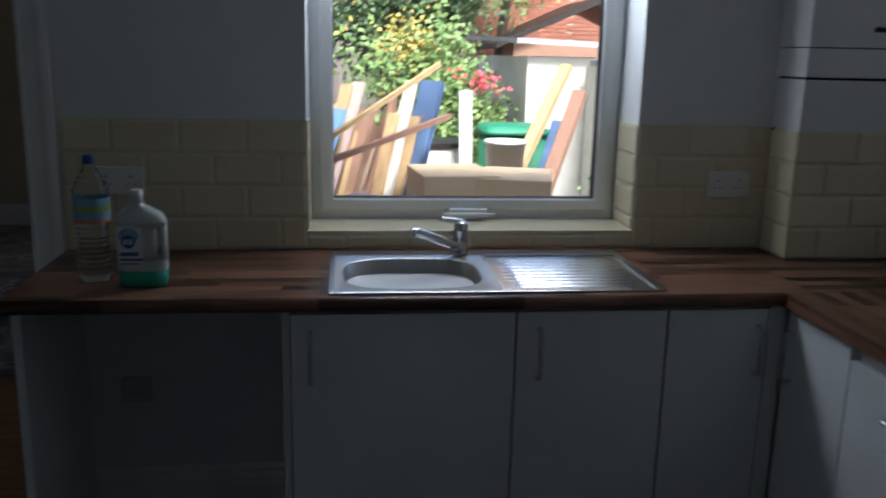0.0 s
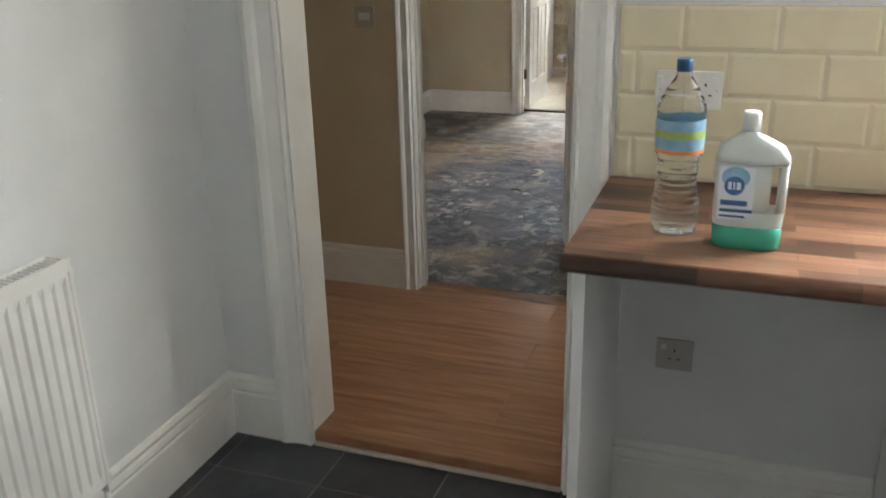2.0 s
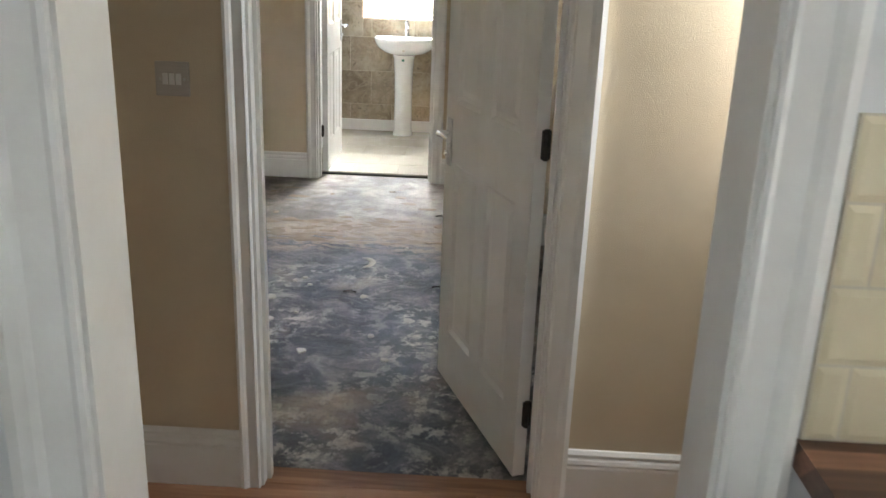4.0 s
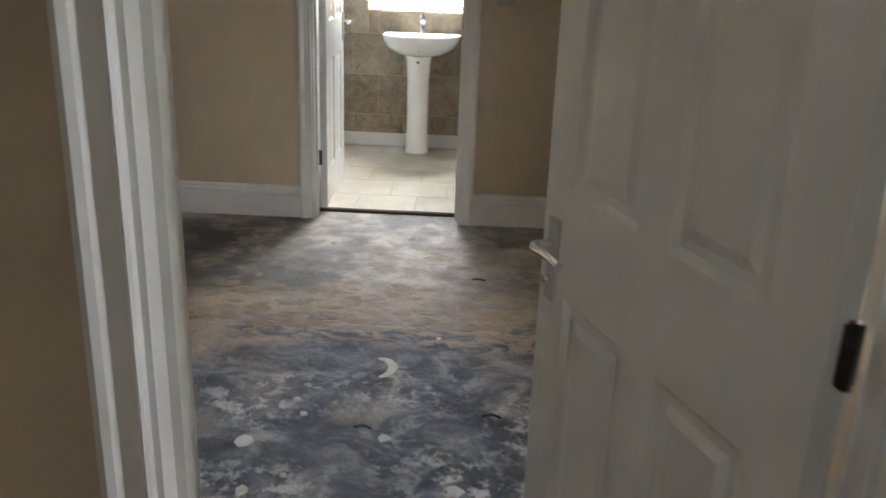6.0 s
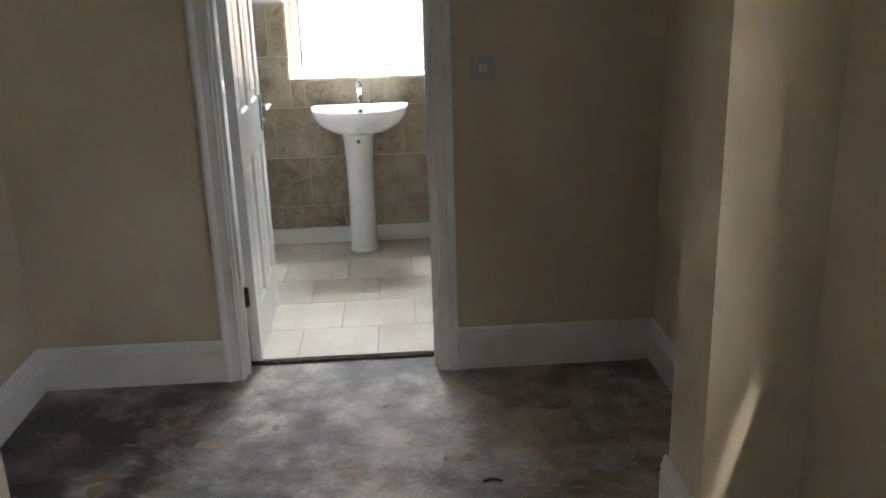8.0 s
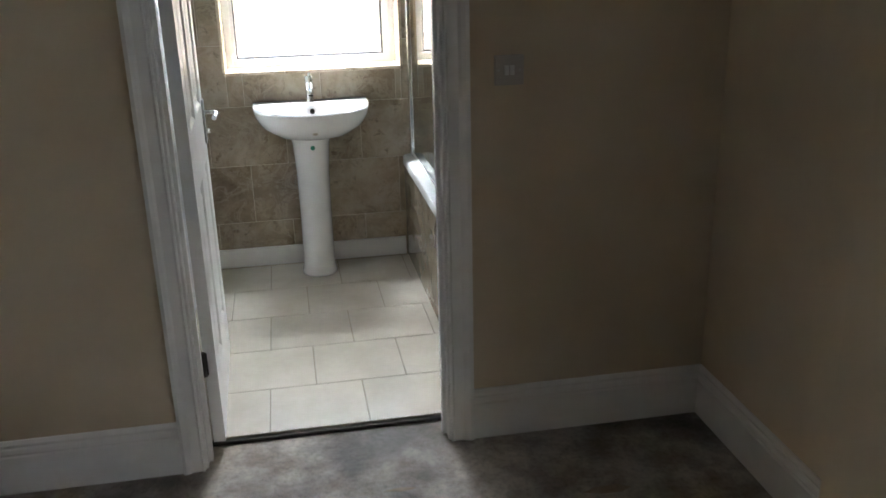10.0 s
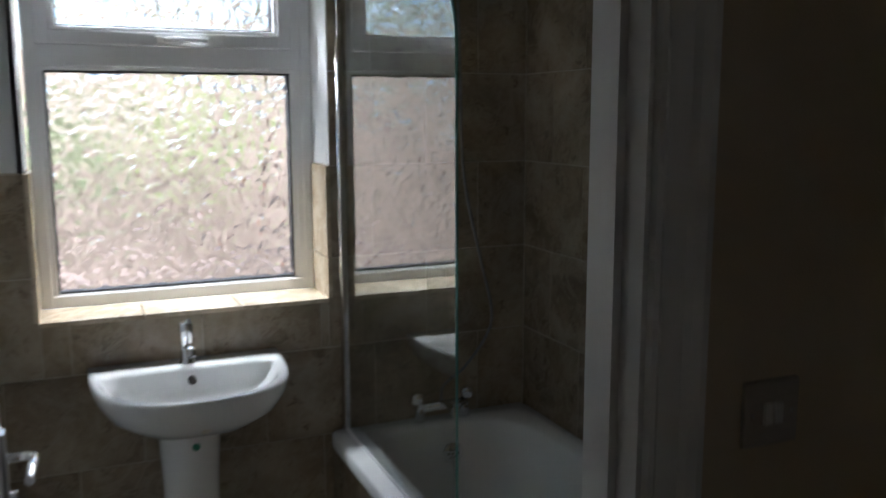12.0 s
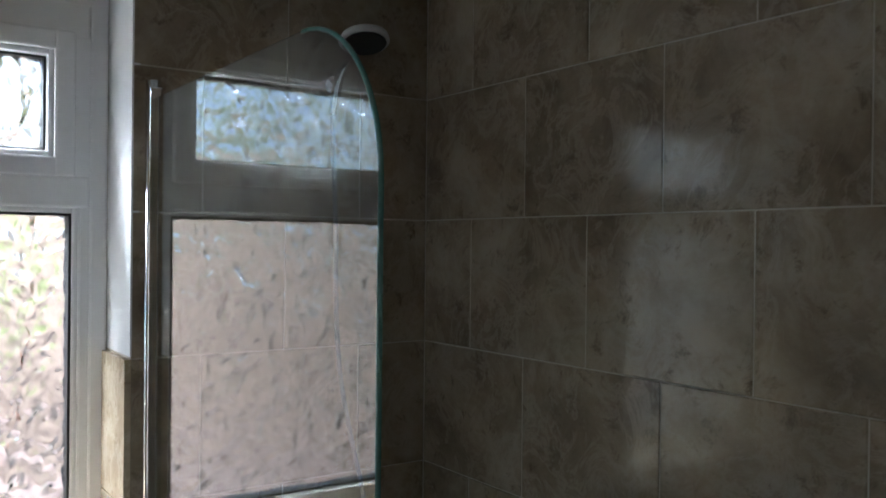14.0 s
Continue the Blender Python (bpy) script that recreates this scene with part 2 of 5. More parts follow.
def obscure_glass(name):
    """Rolled bathroom glass with a leaf-like relief."""
    m = mat(name, (0.97, 0.98, 0.985), 0.24, trans=1.0, ior=1.33)
    nt = m.node_tree
    v = mapped(nt, (1, 1, 0.75))
    wob = nt.nodes.new("ShaderNodeTexNoise")
    wob.inputs["Scale"].default_value = 14
    nt.links.new(v, wob.inputs["Vector"])
    mx = nt.nodes.new("ShaderNodeVectorMath")
    mx.operation = 'MULTIPLY_ADD'
    nt.links.new(wob.outputs["Color"], mx.inputs[0])
    mx.inputs[1].default_value = (0.07, 0.07, 0.07)
    nt.links.new(v, mx.inputs[2])
    vo = nt.nodes.new("ShaderNodeTexVoronoi")
    vo.feature = 'SMOOTH_F1'
    vo.inputs["Scale"].default_value = 36
    nt.links.new(mx.outputs[0], vo.inputs["Vector"])
    bumped(nt, vo.outputs["Distance"], 1.0, 0.03)
    return m


white_gloss = mat("white_gloss_paint", (0.8, 0.8, 0.78), 0.32, second=(0.74, 0.73, 0.7), scale=5, bump=0.08, bscale=90)
white_wall = mat("white_emulsion", (0.74, 0.75, 0.75), 0.75, second=(0.68, 0.69, 0.69), scale=3, bump=0.12, bscale=220)
cream_wall = mat("cream_wallpaper", (0.63, 0.535, 0.395), 0.75, second=(0.57, 0.475, 0.34), scale=2.5, bump=0.35, bscale=330)
ceiling_paint = mat("ceiling_paint", (0.8, 0.8, 0.79), 0.8, second=(0.75, 0.75, 0.74), scale=2)
metro_tile = vary(mat("cream_glazed_tile", (0.68, 0.61, 0.44), 0.16, second=(0.64, 0.57, 0.4), scale=7, bump=0.05, bscale=25), 0.04)
grout_cream = mat("cream_grout", (0.6, 0.55, 0.43), 0.8, second=(0.52, 0.47, 0.37), scale=20)
grout_brown = mat("stone_grout", (0.5, 0.45, 0.36), 0.8, second=(0.44, 0.39, 0.3), scale=20)
slate_tile = vary(mat("slate_floor_tile", (0.03, 0.033, 0.038), 0.42, second=(0.055, 0.058, 0.064), scale=9, bump=0.45, bscale=24, rvar=0.12), 0.2)
slate_grout = mat("dark_grout", (0.26, 0.26, 0.26), 0.85, second=(0.18, 0.18, 0.18), scale=25)
pale_tile = vary(mat("cream_floor_tile", (0.64, 0.6, 0.52), 0.2, second=(0.56, 0.52, 0.435), scale=5, bump=0.25, bscale=9, rvar=0.06), 0.05)
pale_grout = mat("pale_grout", (0.4, 0.36, 0.29), 0.85, second=(0.32, 0.29, 0.23), scale=25)
stone_tile = travertine("brown_stone_tile", 0.86, 0.12)
sill_tile = travertine("cream_stone_tile", 1.45)
worktop_x = butcher_block("butcher_block_laminate", True)
worktop_y = butcher_block("butcher_block_laminate_return", False)
laminate = vary(wood_floor("oak_laminate"), 0.1)
bare = bare_floor("bare_screed")
unit_white = mat("white_melamine", (0.76, 0.77, 0.77), 0.28, second=(0.73, 0.73, 0.73), scale=4, bump=0.02, bscale=60)
chrome = mat("chrome", (0.82, 0.83, 0.84), 0.08, 1.0, rvar=0.04, scale=30)
brushed = mat("brushed_steel", (0.6, 0.6, 0.6), 0.3, 1.0, second=(0.5, 0.5, 0.5), scale=6, stretch=(4, 90, 90), rvar=0.08)
steel = mat("stainless_steel", (0.62, 0.62, 0.61), 0.24, 1.0, second=(0.62, 0.62, 0.61), scale=5, stretch=(60, 5, 5), rvar=0.06)
# rougher, darker copy of the steel; the bowl's shade is in its base colour
shaded_bowl_steel = mat("shaded_satin_bowl_steel", (0.42, 0.41, 0.4), 0.36, 1.0, second=(0.38, 0.37, 0.36), scale=5, stretch=(60, 5, 5), rvar=0.05)
ceramic = mat("white_ceramic", (0.84, 0.84, 0.83), 0.07, coat=0.4, second=(0.82, 0.82, 0.81), scale=3)
acrylic = mat("white_acrylic", (0.82, 0.82, 0.81), 0.12, second=(0.79, 0.79, 0.78), scale=4)
upvc = mat("white_upvc", (0.78, 0.79, 0.8), 0.25, second=(0.74, 0.75, 0.76), scale=4)
dark_hose = mat("grey_metal_hose", (0.3, 0.3, 0.3), 0.35, 1.0, second=(0.22, 0.22, 0.22), scale=40)
black_rubber = mat("black_rubber", (0.015, 0.015, 0.017), 0.6, second=(0.025, 0.025, 0.027), scale=20)
dark_metal = mat("dark_bronze_metal", (0.06, 0.05, 0.045), 0.45, 0.6, second=(0.03, 0.025, 0.022), scale=30)
white_plastic = mat("white_plastic", (0.74, 0.74, 0.72), 0.3, second=(0.7, 0.7, 0.68), scale=6)
plate_steel = mat("satin_steel_plate", (0.5, 0.47, 0.43), 0.4, 0.25, second=(0.45, 0.42, 0.385), scale=6, stretch=(4, 90, 90))
clear_glass = mat("clear_glass", (0.97, 0.99, 0.98), 0.0, trans=1.0, ior=1.45)
screen_glass = mat("screen_glass", (0.9, 0.965, 0.95), 0.0, trans=1.0, ior=1.5)
edge_teal = mat("teal_glass_edge", (0.1, 0.26, 0.23), 0.15, second=(0.14, 0.32, 0.28), scale=8)
pattern_glass = obscure_glass("patterned_glass")
water_plastic = mat("clear_bottle_plastic", (0.93, 0.96, 0.97), 0.06, trans=1.0, ior=1.25, bump=0.5, bscale=28, stretch=(0.6, 0.6, 2.5))
milky_plastic = mat("milky_plastic", (0.72, 0.76, 0.74), 0.3, trans=0.35, ior=1.3, second=(0.68, 0.72, 0.7), scale=9)
green_liquid = mat("green_cleaner", (0.08, 0.5, 0.36), 0.15, trans=0.3, ior=1.33, second=(0.06, 0.42, 0.3), scale=9)
label_blue = mat("blue_label", (0.16, 0.33, 0.5), 0.35, second=(0.28, 0.46, 0.58), scale=30)
label_green = mat("green_label_hills", (0.25, 0.38, 0.1), 0.35, second=(0.4, 0.45, 0.14), scale=40)
label_orange = mat("orange_label_band", (0.75, 0.2, 0.05), 0.35, second=(0.7, 0.25, 0.08), scale=40)
label_navy = mat("navy_label", (0.03, 0.09, 0.24), 0.35, second=(0.05, 0.14, 0.33), scale=30)
label_white = mat("white_label", (0.75, 0.77, 0.8), 0.35, second=(0.7, 0.73, 0.77), scale=20)
cap_blue = mat("blue_cap", (0.03, 0.09, 0.2), 0.4, second=(0.04, 0.11, 0.24), scale=30)
sticker_green = mat("green_sticker", (0.02, 0.2, 0.13), 0.4, second=(0.03, 0.24, 0.16), scale=50)
plaster_chip = mat("plaster_chip", (0.72, 0.7, 0.64), 0.8, second=(0.6, 0.57, 0.5), scale=40, bump=0.4, bscale=80)
strip_metal = mat("cream_threshold", (0.6, 0.55, 0.46), 0.4, second=(0.5, 0.45, 0.37), scale=12)
raw_timber = mat("bare_timber", (0.42, 0.24, 0.12), 0.7, second=(0.32, 0.17, 0.08), scale=6, stretch=(6, 6, 1), bump=0.3)
# near-black for the shade inside gaps; also colours the dark floor splinters
gap_shade_splinter = mat("gap_shade_splinter_black", (0.03, 0.027, 0.025), 0.9, second=(0.05, 0.045, 0.04), scale=30)


# ---- mesh helpers ----
def bx(bm, x0, x1, y0, y1, z0, z1, bevel=0.0, m=None):
    r = bmesh.ops.create_cube(bm, size=1.0)
    vs = r["verts"]
    for v in vs:
        v.co = Vector(((x0 + x1) / 2 + v.co.x * (x1 - x0), (y0 + y1) / 2 + v.co.y * (y1 - y0), (z0 + z1) / 2 + v.co.z * (z1 - z0)))
    if m:
        for v in vs:
            v.co = m @ v.co
    if bevel:
        es = {e for v in vs for e in v.link_edges}
        bmesh.ops.bevel(bm, geom=list(es), offset=bevel, segments=2, profile=0.6, affect='EDGES')
    return bm


def box(*a, **k):
    return bx(bmesh.new(), *a, **k)


def tube(bm, pts, r, seg=12, cap=True):
    """A round bar through the points; r may be one radius or one for each point."""
    pts = [Vector(p) for p in pts]
    rs = r if isinstance(r, (list, tuple)) else [r] * len(pts)
    rings, up = [], None
    for k, p in enumerate(pts):
        d = (pts[min(k + 1, len(pts) - 1)] - pts[max(k - 1, 0)]).normalized()
        if up is None:
            up = d.orthogonal().normalized()
        up = (up - d * up.dot(d)).normalized()
        side = d.cross(up)
        rings.append([bm.verts.new(p + rs[k] * (math.cos(2 * math.pi * i / seg) * up + math.sin(2 * math.pi * i / seg) * side)) for i in range(seg)])
    for a, b in zip(rings, rings[1:]):
        for i in range(seg):
            f = bm.faces.new((a[i], a[(i + 1) % seg], b[(i + 1) % seg], b[i]))
            f.smooth = True
    if cap:
        bm.faces.new(rings[0][::-1])
        bm.faces.new(rings[-1])
    return bm


def curve_pts(ctrl, n=24):
    """Smooth points through control points."""
    c = [Vector(p) for p in ctrl]
    c = [2 * c[0] - c[1]] + c + [2 * c[-1] - c[-2]]
    out = []
    for k in range(1, len(c) - 2):
        for i in range(n):
            t = i / n
            p0, p1, p2, p3 = c[k - 1:k + 3]
            out.append(0.5 * (2 * p1 + (p2 - p0) * t + (2 * p0 - 5 * p1 + 4 * p2 - p3) * t * t + (3 * p1 - p0 - 3 * p2 + p3) * t ** 3))
    out.append(c[-2])
    return out


def lathe(bm, prof, x, y, seg=32):
    rings = [[bm.verts.new((x + r * math.cos(2 * math.pi * i / seg), y + r * math.sin(2 * math.pi * i / seg), z)) for i in range(seg)] for r, z in prof]
    for a, b in zip(rings, rings[1:]):
        for i in range(seg):
            f = bm.faces.new((a[i], a[(i + 1) % seg], b[(i + 1) % seg], b[i]))
            f.smooth = True
    bm.faces.new(rings[0][::-1])
    bm.faces.new(rings[-1])
    return bm


def loft(bm, loops, smooth=True, cap0=True, cap1=True):
    rings = [[bm.verts.new(p) for p in lp] for lp in loops]
    n = len(rings[0])
    for a, b in zip(rings, rings[1:]):
        for i in range(n):
            f = bm.faces.new((a[i], a[(i + 1) % n], b[(i + 1) % n], b[i]))
            f.smooth = smooth
    if cap0:
        bm.faces.new(rings[0][::-1])
    if cap1:
        bm.faces.new(rings[-1])
    return bm


def sweep(bm, prof, a, b, out):
    """A moulding: a profile of (out, up) pairs run from a to b; out is the way that it stands off the wall."""
    a, b, out = Vector(a), Vector(b), Vector(out)
    up = Vector((0, 0, 1)) if abs((b - a).normalized().z) < 0.5 else None
    for_up = up if up else (b - a).normalized().cross(out)
    loops = [[p + out * o + for_up * u for o, u in prof] for p in (a, b)]
    return loft(bm, loops, smooth=False)


def finish(bm):
    bmesh.ops.recalc_face_normals(bm, faces=bm.faces)
    return bm


def mesh(name, bm, material):
    finish(bm)
    me = bpy.data.meshes.new(name)
    bm.to_mesh(me)
    bm.free()
    me.materials.append(material)
    return me


def part(name, bm, material, parent=None, label=""):
    o = new(name, mesh(name, bm, material))
    if parent:
        o.parent = parent
    return tagged(o, label)


def struct(name, bm, material, label, category):
    return tagged(part(name, bm, material), label, category, kind="structure")


def thing(name, label, category, at=(0, 0, 0), group=""):
    e = new(name)
    e.empty_display_size = 0.05
    e.location = at
    return tagged(e, label, category, group)


def under(name, bm, material, parent, label=""):
    """A part given in world places, under a thing that stands elsewhere."""
    o = part(name, bm, material, parent, label)
    o.matrix_parent_inverse = Matrix.Translation(parent.location).inverted()
    return o


# ---- plan, in metres ----
KF = -0.045            # kitchen floor
KX0, KX1, KY0, KY1 = -1.175, 2.70, -2.0, 2.855
HY0, HY1 = 2.99, 4.03   # lobby
RY0, RY1 = 4.14, 7.81   # bare room
RX0, RX1 = -2.33, 0.17
BY0, BY1 = 7.925, 9.655  # bathroom
BX0, BX1 = -1.66, 0.12
BF = 0.02
CEIL, BCEIL = 2.45, 2.31
DOOR = 2.03

# floors
struct("floor_kitchen", box(KX0, KX1, KY0, KY1 + 0.02, KF - 0.2, KF - 0.0015), slate_grout, "dark grouted base of the kitchen floor", "floor")
struct("floor_lobby", box(-2.3, 1.3, KY1 + 0.02, HY1 + 0.1, -0.2, -0.010), raw_timber, "boarded base under the lobby laminate", "floor")
struct("floor_room", box(RX0 - 0.1, RX1 + 0.1, HY1 + 0.1, BY0 + 0.03, -0.2, 0.0), bare, "bare stained concrete floor with old adhesive", "floor")
struct("floor_bathroom", box(BX0, BX1, BY0 + 0.03, BY1, -0.2, BF - 0.0015), pale_grout, "grouted base of the bathroom floor", "floor")

# ceilings
struct("ceiling_kitchen", box(KX0 - 0.2, KX1 + 0.3, KY0 - 0.2, KY1 + 0.3, CEIL, CEIL + 0.2), ceiling_paint, "plain white painted ceiling", "ceiling")
b = box(-2.5, 0.45, KY1 + 0.3, HY1 + 0.06, CEIL, CEIL + 0.2)
bx(b, -2.5, KX0 - 0.2, KY1, KY1 + 0.3, CEIL, CEIL + 0.2)
struct("ceiling_lobby", b, ceiling_paint, "plain white painted ceiling", "ceiling")
struct("ceiling_room", box(RX0 - 0.2, RX1 + 0.28, HY1 + 0.06, RY1 + 0.06, CEIL, CEIL + 0.2), ceiling_paint, "plain white painted ceiling", "ceiling")
struct("ceiling_bathroom", box(BX0 - 0.2, BX1 + 0.3, RY1 + 0.06, BY1 + 0.34, BCEIL, BCEIL + 0.34), ceiling_paint, "plain white painted bathroom ceiling", "ceiling")

# kitchen walls
KWX0, KWX1, KWZ0, KWZ1 = 0.762, 1.832, 0.958, 2.06   # kitchen window opening
b = bmesh.new()
bx(b, 0.022, KWX0, KY1, KY1 + 0.305, KF - 0.2, CEIL)
bx(b, KWX1, KX1 + 0.25, KY1, KY1 + 0.305, KF - 0.2, CEIL)
bx(b, KWX0, KWX1, KY1, KY1 + 0.305, KF - 0.2, KWZ0)
bx(b, KWX0, KWX1, KY1, KY1 + 0.305, KWZ1, CEIL)
struct("wall_kitchen_window", b, white_wall, "white painted kitchen wall round the window", "wall")
OPX0, OPX1 = -0.875, -0.08
b = bmesh.new()
bx(b, KX0 - 0.15, OPX0 - 0.02, KY1, HY0, KF - 0.2, CEIL)
bx(b, OPX1 + 0.02, 0.022, KY1, HY0, KF - 0.2, CEIL)
bx(b, OPX0 - 0.02, OPX1 + 0.02, KY1, HY0, DOOR + 0.02, CEIL)
struct("wall_kitchen_lobby", b, white_wall, "white painted wall with the open doorway", "wall")
struct("wall_kitchen_west", box(KX0 - 0.15, KX0, KY0, KY1, KF - 0.2, CEIL), white_wall, "white painted wall behind the radiator", "wall")
struct("wall_kitchen_east", box(KX1, KX1 + 0.25, KY0, KY1, KF - 0.2, CEIL), white_wall, "white painted side wall of the kitchen", "wall")
struct("wall_kitchen_south", box(KX0 - 0.15, KX1 + 0.25, KY0 - 0.2, KY0, KF - 0.2, CEIL), white_wall, "white painted end wall of the kitchen", "wall")

# lobby walls
HDX0, HDX1 = -0.972, -0.193
b = bmesh.new()
bx(b, -2.3, HDX0 - 0.02, HY1, RY0, -0.2, CEIL)
bx(b, HDX1 + 0.02, 0.45, HY1, RY0, -0.2, CEIL)
bx(b, HDX0 - 0.02, HDX1 + 0.02, HY1, RY0, DOOR + 0.02, CEIL)
struct("wall_lobby_room", b, cream_wall, "cream papered wall round the panelled door", "wall")
struct("wall_lobby_west", box(-2.5, -2.3, KY1, RY0, -0.2, CEIL), cream_wall, "cream papered end wall of the lobby", "wall")
# unseen narrow slit, added to shape the light along the lobby wall
b = bmesh.new()
bx(b, 0.45, 0.7, KY1 + 0.305, 3.91, -0.2, CEIL)
bx(b, 0.45, 0.7, 4.0, RY0, -0.2, CEIL)
bx(b, 0.45, 0.7, 3.91, 4.0, -0.2, 0.95)
bx(b, 0.45, 0.7, 3.91, 4.0, 2.1, CEIL)
bx(b, 0.0, 0.45, HY0, KY1 + 0.304, -0.2, CEIL)
struct("wall_lobby_east", b, cream_wall, "cream papered lobby wall with an added, unseen light slit", "wall")
# side of the lobby against the kitchen
struct("wall_lobby_lining", box(-2.3, KX0 - 0.15, KY1, HY0, -0.2, CEIL), cream_wall, "cream papered wall of the lobby", "wall")

# room walls
RWY0, RWY1, RWZ0, RWZ1 = 4.7, 6.0, 1.0, 2.1
b = bmesh.new()
bx(b, RX1, RX1 + 0.28, RY0, RWY0, -0.2, CEIL)
bx(b, RX1, RX1 + 0.28, RWY1, RY1, -0.2, CEIL)
bx(b, RX1, RX1 + 0.28, RWY0, RWY1, -0.2, RWZ0)
bx(b, RX1, RX1 + 0.28, RWY0, RWY1, RWZ1, CEIL)
struct("wall_room_east", b, cream_wall, "cream papered wall with a side window", "wall")
struct("wall_room_west", box(RX0 - 0.2, RX0, RY0, RY1, -0.2, CEIL), cream_wall, "cream papered side wall of the room", "wall")
struct("pier_west", box(RX0, -1.985, 6.455, 6.72, -0.2, CEIL), cream_wall, "cream papered nib wall beside the room", "wall")
struct("pier_east", box(-0.1, RX1, 6.485, 6.745, -0.2, CEIL), cream_wall, "cream papered nib wall beside the room", "wall")
BDX0, BDX1 = -1.515, -0.727
b = bmesh.new()
bx(b, RX0 - 0.2, BDX0 - 0.02, RY1, BY0, -0.2, CEIL)
bx(b, BDX1 + 0.02, RX1 + 0.28, RY1, BY0, -0.2, CEIL)
bx(b, BDX0 - 0.02, BDX1 + 0.02, RY1, BY0, DOOR + 0.02, CEIL)
struct("wall_room_bathroom", b, cream_wall, "cream papered wall round the bathroom doorway", "wall")

# bathroom walls
BWX0, BWX1, BWZ0, BWZ1 = -1.453, -0.598, 1.0, 2.216
WT = 0.012   # tile thickness
b = bmesh.new()
bx(b, BX0 - 0.2, BWX0 - WT, BY1 + 0.0015, BY1 + 0.34, -0.2, BCEIL)
bx(b, BWX1 + WT, BX1 + 0.3, BY1 + 0.0015, BY1 + 0.34, -0.2, BCEIL)
bx(b, BWX0 - WT, BWX1 + WT, BY1 + 0.0015, BY1 + 0.34, -0.2, BWZ0 - WT)
bx(b, BWX0 - WT, BWX1 + WT, BY1 + 0.0015, BY1 + 0.34, BWZ1, BCEIL)
struct("wall_bathroom_window", b, grout_brown, "grouted bathroom wall behind brown stone tiles", "wall")
struct("wall_bathroom_plaster", box(BX0, BWX0 - WT, BY1 - 0.001, BY1 + WT, 1.446, BCEIL), white_wall, "white painted plaster above the window tiles", "wall")
struct("wall_bathroom_head", box(BWX0 - WT, BWX1 + WT, BY1 - 0.001, BY1 + WT, BWZ1, BCEIL), white_wall, "white painted plaster above the window tiles", "wall")
struct("window_reveal_west", box(BWX0 - WT - 0.014, BWX0 - 0.01, BY1 - 0.001, BY1 + 0.19, 1.446, BWZ1), white_wall, "white painted plaster above the window tiles", "wall")
struct("window_reveal_east", box(BWX1 + 0.01, BWX1 + WT + 0.014, BY1 + 0.0005, BY1 + 0.19, 1.446, BWZ1), white_wall, "white painted plaster above the window tiles", "wall")
struct("wall_bathroom_east", box(BX1 + 0.0015, BX1 + 0.3, BY0, BY1 + WT, -0.2, BCEIL), grout_brown, "grouted bathroom wall behind brown stone tiles", "wall")
struct("wall_bathroom_west", box(BX0 - 0.2, BX0, BY0, BY1 + WT, -0.2, BCEIL), white_wall, "white painted side wall of the bathroom", "wall")

# grout bed of the kitchen splashback
b = bmesh.new()
for x0, x1, z0, z1 in ((0.024, KWX0, 0.911, 1.3205), (KWX1, 2.282, 0.911, 1.3205), (KWX0, KWX1, 0.911, KWZ0 - 0.001)):
    bx(b, x0, x1, KY1 - 0.0052, KY1 + 0.001, z0, z1)
struct("grout_kitchen", b, grout_cream, "pale grout between cream wall tiles", "wall")

# ---- mouldings ----
SK = [(0, 0), (0.019, 0), (0.019, 0.125), (0.015, 0.131), (0.019, 0.139), (0.016, 0.15), (0.011, 0.156), (0.013, 0.166), (0.006, 0.176), (0, 0.178)]
AR = [(0, 0), (0.012, 0), (0.016, 0.006), (0.012, 0.014), (0.014, 0.05), (0.02, 0.06), (0.024, 0.075), (0.02, 0.09), (0, 0.092)]


def skirting(name, runs, z, label="white painted moulded skirting board", h=1.0):
    bm = bmesh.new()
    prof = [(o, u * h) for o, u in SK]
    for a, c, out in runs:
        sweep(bm, prof, (*a, z), (*c, z), (*out, 0))
    return struct(name, bm, white_gloss, label, "skirting board")


skirting("baseboard_kitchen", [((KX0, 0.0), (KX0, KY1), (1, 0)), ((KX0, KY1), (-0.99, KY1), (0, -1)), ((0.066, KY1), (0.715, KY1), (0, -1))], KF, h=1.2)
skirting("baseboard_lobby", [((-2.3, HY1), (-1.031, HY1), (0, -1)), ((-0.11, HY1), (0.45, HY1), (0, -1))], 0.0)
skirting("baseboard_room", [((RX0, RY0), (RX0, 6.455), (1, 0)), ((RX0, 6.455), (-1.985, 6.455), (0, -1)), ((-1.985, 6.436), (-1.985, 6.739), (1, 0)), ((RX0, 6.72), (RX0, RY1), (1, 0)),
                            ((RX0, RY1), (-1.593, RY1), (0, -1)), ((-0.642, RY1), (RX1, RY1), (0, -1)), ((RX1, 6.745), (RX1, RY1), (-1, 0)), ((-0.1, 6.466), (-0.1, 6.764), (-1, 0)), ((-0.1, 6.485), (RX1, 6.485), (0, -1)),
                            ((RX1, RY0), (RX1, 6.485), (-1, 0)), ((-0.1, 6.745), (RX1, 6.745), (0, 1))], 0.002)
b = bmesh.new()
bx(b, BX0, -0.604, BY1 - 0.018, BY1, BF, 0.118, bevel=0.004)
struct("baseboard_bathroom", b, white_gloss, "plain white skirting under the basin", "skirting board")


def door_frame(name, x0, x1, ya, yb, z0, label, wl, wr, stop=0.0):
    """Lining of a doorway with moulded architraves on the side towards -y."""
    fr = tagged(new(name), label, "door frame", kind="structure")
